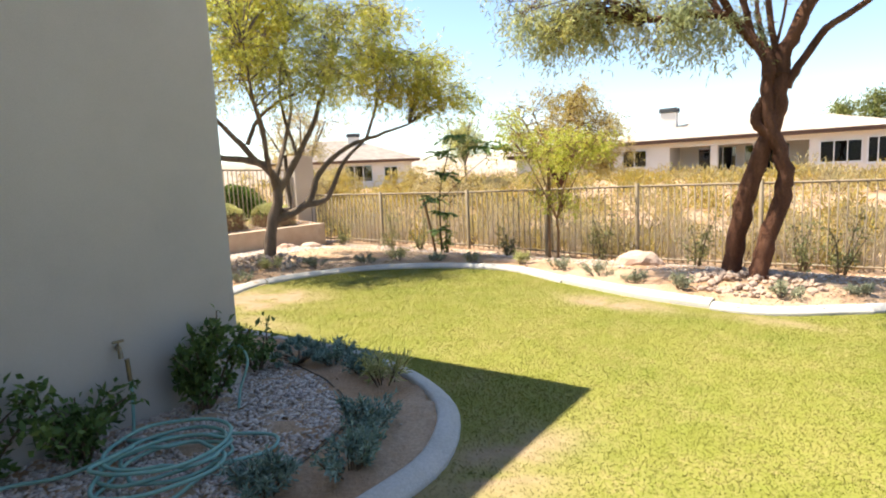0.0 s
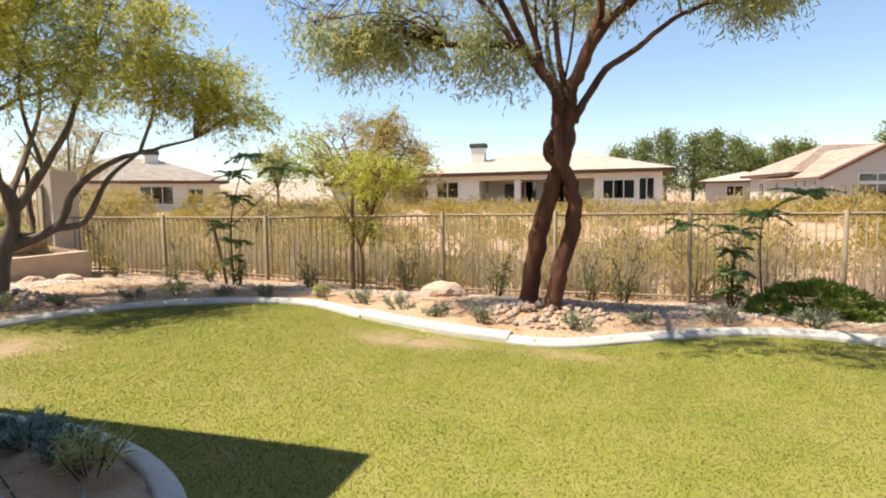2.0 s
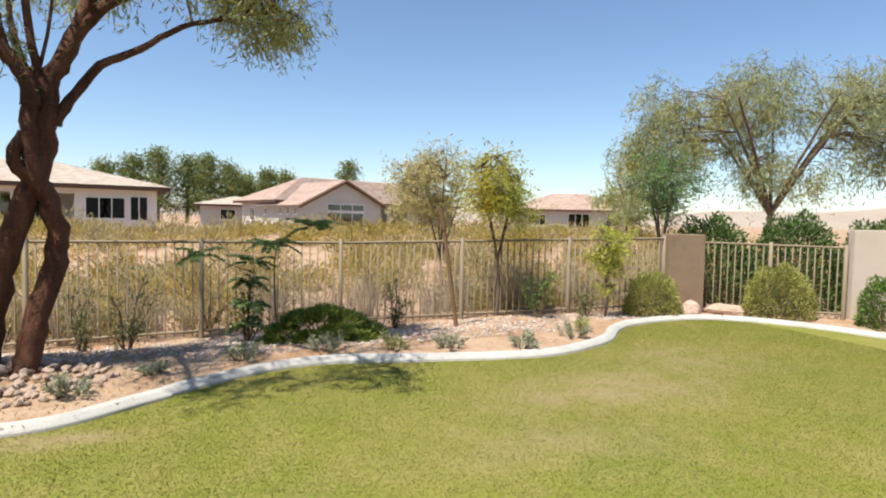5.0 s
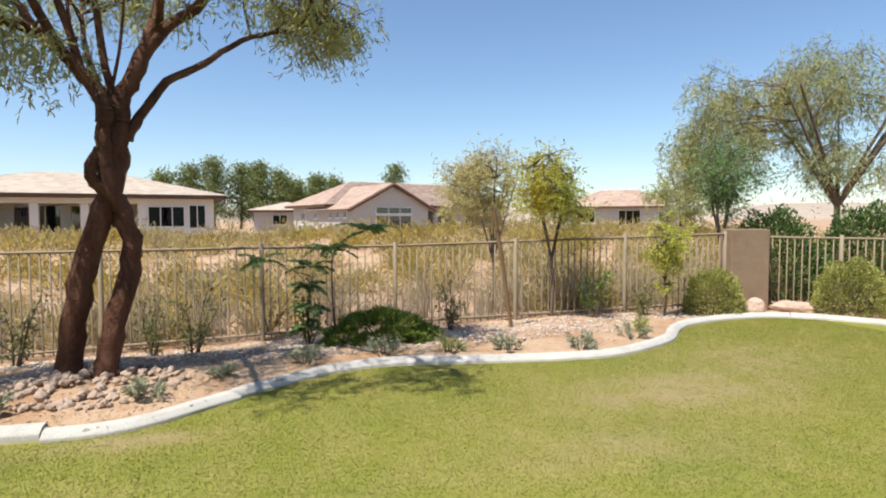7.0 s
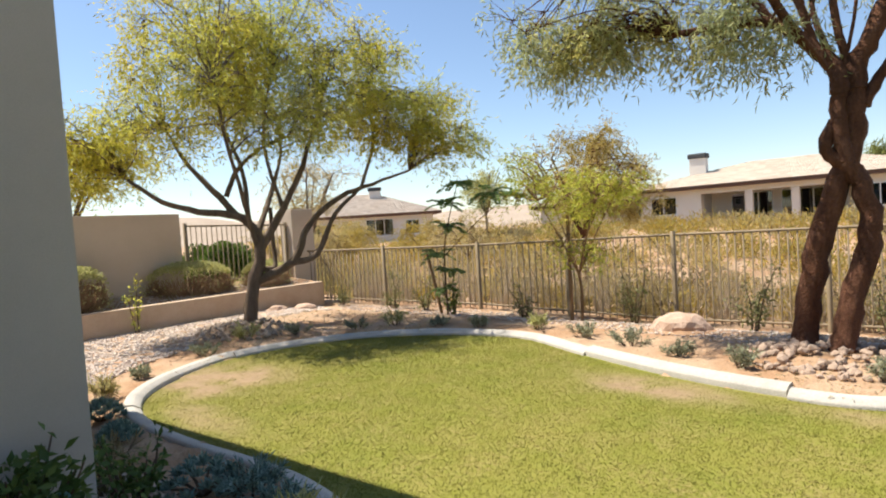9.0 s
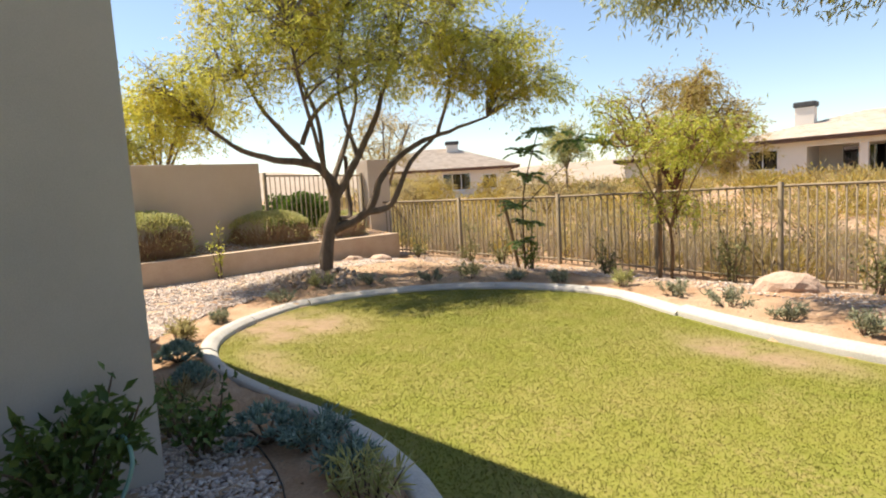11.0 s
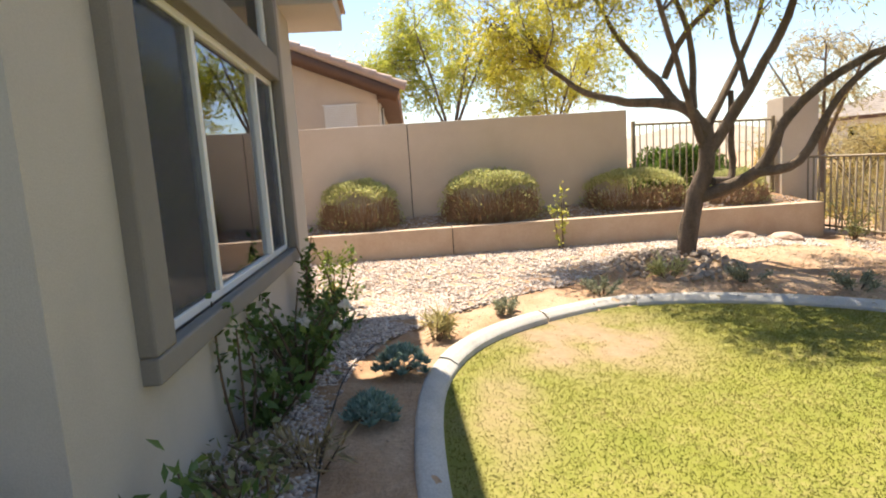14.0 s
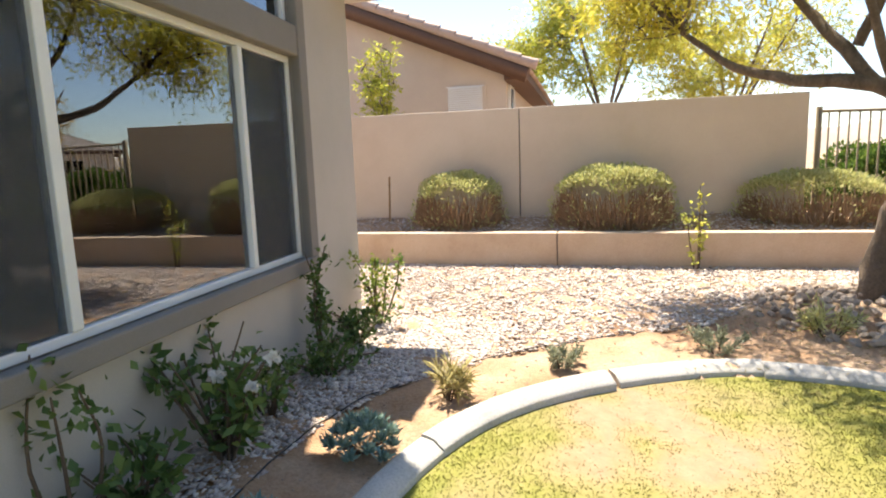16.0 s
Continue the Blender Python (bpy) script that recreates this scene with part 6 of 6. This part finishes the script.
brush = thing("dry_brush", (0, 0, 0), "straw-coloured dry brush pressed against the fence", "brush", kind="stuff")
part("stemwork", g, DEAD, brush)
part("foliage", c, LEAF_DRY, brush)


# ---- stones ----
def stone(at, rad, mat, label, name="boulder", seed=1, group="", sub=3):
    """A weathered rock with broken faces, bedded a little into the ground."""
    bm = bmesh.new()
    bmesh.ops.create_icosphere(bm, subdivisions=sub, radius=1.0)
    for v in bm.verts:
        n = v.co.normalized()
        d = 1 + 0.22 * noise.noise(n * 1.3 + Vector((seed, 0, 0))) + 0.10 * noise.noise(n * 3.1 + Vector((0, seed, 0))) + 0.04 * noise.noise(n * 8 + Vector((0, 0, seed)))
        k = max(abs(n.x), abs(n.y), abs(n.z))
        d *= 0.8 + 0.25 / (0.6 + k)
        v.co = Vector((n.x * rad[0], n.y * rad[1], n.z * rad[2])) * d
    ob = part(name, bm, mat)
    ob.location = at
    ob.rotation_euler = (0, 0, seed * 1.7)
    return tagged(ob, label, "rock", group)


stone((-2.98, 9.3, 0.04), (0.40, 0.26, 0.26), BOULDER, "pink weathered boulder in the gravel bed", seed=2)
stone((-11.0, 7.65, 0.10), (0.24, 0.18, 0.12), BOULDER, "small brown boulder on the gravel", seed=3)
stone((-10.85, 8.25, 0.07), (0.26, 0.2, 0.11), BOULDER, "small brown boulder on the gravel", seed=4)
stone((9.75, 10.0, 0.06), (0.42, 0.25, 0.14), BOULDER, "flat tan rock by the stucco pier", seed=5)
stone((8.95, 10.1, 0.08), (0.22, 0.18, 0.2), BOULDER, "small tan rock by the clipped bush", seed=6)
stone((10.3, 9.95, 0.06), (0.3, 0.2, 0.12), BOULDER, "flat tan rock in front of the fence", seed=7)


def rock_ring(centre, radius, count, mat, label, lo, hi, seed):
    """Loose rocks piled round a tree foot: the nearer ones as pieces, each on one of a few shapes."""
    q = np.random.default_rng(seed)
    t = thing("rock_ring", (*centre, 0), label, "rocks")
    shapes = []
    for k in range(5):
        bm = bmesh.new()
        bmesh.ops.create_icosphere(bm, subdivisions=1, radius=1.0)
        for v in bm.verts:
            v.co *= 0.75 + 0.5 * q.random()
            v.co.z *= 0.65
        me = bpy.data.meshes.new("rock")
        bm.to_mesh(me)
        bm.free()
        me.materials.append(mat)
        shapes.append(me)
    for k in range(count):
        a, u = q.random() * 6.283, math.sqrt(q.random())
        x, y = centre[0] + math.cos(a) * radius * u, centre[1] + math.sin(a) * radius * u * 0.85
        s = lo + (hi - lo) * q.random()
        o = part("rock", shapes[k % 5], mat, t)
        o.matrix_basis = Matrix.LocRotScale((x - centre[0], y - centre[1], gz_at(x, y) + s * 0.25 + 0.05 * (1 - u)), Euler((q.random() * 0.6, q.random() * 0.6, q.random() * 6)), (s, s * (0.7 + 0.4 * q.random()), s))


for me_mat, args in ((RIVER, ((-8.95, 5.95), 0.85, 230, RIVER, "ring of loose brown rocks round the tree foot", 0.025, 0.06, 31)), (RIVER_PINK, ((-1.05, 8.2), 0.85, 210, RIVER_PINK, "ring of loose pink rocks round the twin trunks", 0.025, 0.062, 32))):
    rock_ring(*args)

# gravel
EDGE = np.array([(-1.35, 0.6), (-1.62, 1.75), (-1.95, 2.5), (-2.7, 2.86), (-3.6, 2.92), (-4.6, 2.74), (-5.4, 2.64), (-5.95, 2.64), (-6.55, 2.82), (-7.35, 3.38), (-7.95, 4.0), (-8.45, 4.8), (-8.95, 5.2), (-9.6, 5.6)])
back = [tuple(house_at(0, 4.0)[:2]), tuple(house_at(0, 0)[:2]), tuple(house_at(LONG, 0)[:2]), tuple(house_at(LONG, 3.5)[:2])]
HOUSE_BED = np.vstack([EDGE, [(-9.8, 7.0), (-10.2, 8.6), (-11.5, 9.0), (-10.9, 3.0), (-10.5, -2.0)], back[::-1]])


def gravel(n, lo, hi, poly, size, keep=1.0):
    x, y = scatter(n, lo, hi)
    k = inside(poly, x, y)
    x, y = x[k], y[k]
    s = size[0] + (size[1] - size[0]) * npr.random(len(x)) ** 1.5
    g = Geo()
    rocks(g, np.stack([x, y, ground_z(x, y) + s * 0.15], -1), s)
    return g


bed = gravel(50000, (-8.2, 0.4), (-1.4, 3.2), HOUSE_BED, (0.018, 0.052))
more = gravel(66000, (-11.6, -1.5), (-6.4, 9.1), HOUSE_BED, (0.026, 0.062))
bed.add(more.v[0], more.f[0])
tagged(part("gravel", bed, GRAVEL), "pink and grey crushed gravel beside the house", "gravel", kind="stuff")
FENCE_BED = np.vstack([[(-10.2, 8.8), (-7.6, 8.9), (-5.0, 8.9), (-2.6, 8.75), (-2.0, 8.5), (0.2, 8.9), (3.0, 9.05), (5.4, 9.2), (6.4, 9.9), (8.2, 10.1)], [(8.8, 10.6), (2.6, 11.1), (0.5, 11.2), (-3.9, 11.15), (-7.6, 10.3), (-11.4, 9.4)]])
fb = gravel(25000, (-11.4, 8.3), (8.8, 11.3), FENCE_BED, (0.02, 0.06))
tagged(part("bed_gravel", fb, GRAVEL), "pale pink gravel in the bed along the fence", "gravel", kind="stuff")
x, y = scatter(9000, (-9, 2.4), (6.5, 9.6))
k = ~inside(LAWN, x, y) & (near_line(KERB[:, :2], x, y) > 0.17) & (near_line(KERB[:, :2], x, y) < 0.9)
g = Geo()
rocks(g, np.stack([x[k], y[k], ground_z(x[k], y[k]) + 0.002], -1), 0.006 + 0.018 * npr.random(k.sum()))
tagged(part("grit", g, RIVER), "coarse brown grit on the earth strip", "grit", kind="stuff")
x, y = scatter(9000, (-12.2, -1.8), (-10.4, 9.0))
k = (x > np.interp(y, [-2.3, 6.25, 9.1], [-11.3, -12.25, -12.6])) & (x < np.interp(y, [-2.3, 9.1], [-10.5, -11.65]))
g = Geo()
rocks(g, np.stack([x[k], y[k], 0.50 + 0.2 * (np.interp(y[k], [-2.3, 9.1], [-10.38, -11.52]) - x[k]) / 1.0 + 0.01], -1), 0.02 + 0.03 * npr.random(k.sum()))
tagged(part("terrace_gravel", g, GRAVEL), "grey gravel on the raised terrace", "gravel", kind="stuff")

# leaf litter and dry bits on the earth
x, y = scatter(9500, (-10.5, 4.6), (1.2, 10.4))
k = ~inside(LAWN, x, y) & (np.minimum(np.hypot(x + 8.4, y - 6.6), np.hypot(x - 0.2, y - 9.0)) < 2.4)
p = np.stack([x[k], y[k], ground_z(x[k], y[k]) + 0.015], -1)
g = Geo()
leaves(g, p, npr.standard_normal((len(p), 3)) * [1, 1, 0.12], 0.05, 0.012)
tagged(part("leaf_litter", g, LEAF_DRY), "fallen dry leaves under the trees", "leaf litter", kind="stuff")

# drip line along the gravel edge
line = smooth_line([(a, b, gz_at(a, b) + 0.015) for a, b in EDGE[:12]], 5)
line[:, 2] += 0.006 * npr.standard_normal(len(line))
g = Geo()
tube(g, line, [0.005] * len(line), 6)
tagged(part("drip_line", g, BLACK_HOSE, smooth=True), "thin dark drip line between gravel and earth", "drip line")

# garden hose: from the tap down to the gravel and round in loose coils
q = np.random.default_rng(9)
tap = np.array(sp) + np.array(E1) * 0.11 + [0, 0, -0.07]
pts = [tap, tap + [0.02, 0.0, -0.25], tap + [0.06, -0.03, -0.50], (-2.75, 1.42, 0.09), (-2.45, 1.75, 0.09), (-2.1, 2.02, 0.09), (-1.92, 1.9, 0.09), (-1.98, 1.66, 0.09)]
for k in range(64):
    a = 0.6 - k * 0.55
    r = 0.28 + 0.13 * math.sin(k * 0.37) + 0.03 * q.standard_normal()
    drift = 0.14 * math.sin(k * 0.19)
    pts.append((-2.22 + drift + math.cos(a) * r, 1.42 + 0.6 * drift + math.sin(a) * r * 1.15, 0.085 + 0.0016 * k + 0.008 * q.random()))
pts += [(-2.55, 1.0, 0.1), (-2.7, 0.7, 0.09), (-2.5, 0.3, 0.09)]
hose_line = smooth_line(pts, 5)
garden_hose = thing("garden_hose", (0, 0, 0), "green garden hose in loose coils on the gravel", "garden hose")
g = Geo()
tube(g, hose_line[2:], [0.0115] * (len(hose_line) - 2), 8)
part("hose_tube", g, HOSE, garden_hose, smooth=True)
g = Geo()
tube(g, hose_line[:4], [0.016, 0.016, 0.0155, 0.015], 8)
part("coupling", g, METAL, garden_hose, "brass hose coupling")
g = Geo()
end = hose_line[-1]
tube(g, [end, end + np.array([0.03, -0.04, 0.004])], [0.015, 0.014], 8)
part("end_fitting", g, METAL, garden_hose, "brass end fitting")
pts = [(-2.95, 2.12, 0.42), (-2.82, 2.2, 0.50), (-2.72, 2.22, 0.40), (-2.72, 2.15, 0.22), (-2.68, 2.1, 0.09)]
g = Geo()
ln = smooth_line(pts, 5)
tube(g, ln, [0.0095] * len(ln), 7)
tagged(part("hose_end", g, HOSE, smooth=True), "loose end of green hose hanging from the shrub", "garden hose")

# far hills close the horizon
for k, (cx, cy, w, h) in enumerate(((-620, 160, 420, 34), (-380, 620, 520, 30), (180, 820, 620, 24), (700, 480, 480, 30))):
    bm = bmesh.new()
    bmesh.ops.create_grid(bm, x_segments=40, y_segments=14, size=1.0)
    for v in bm.verts:
        e = (1 - v.co.x ** 2) * (1 - v.co.y ** 2)
        hgt = h * e * (0.75 + 0.5 * noise.noise(Vector((v.co.x * 3 + k * 7, v.co.y * 3, 0))))
        v.co = Vector((v.co.x * w, v.co.y * 140, hgt - 3))
    ob = tagged(part("hill", bm, HILL, smooth=True), "low bare desert hill on the horizon", "hill", kind="structure")
    ob.location = (cx, cy, 0)
    ob.rotation_euler = (0, 0, -math.atan2(cx, cy))
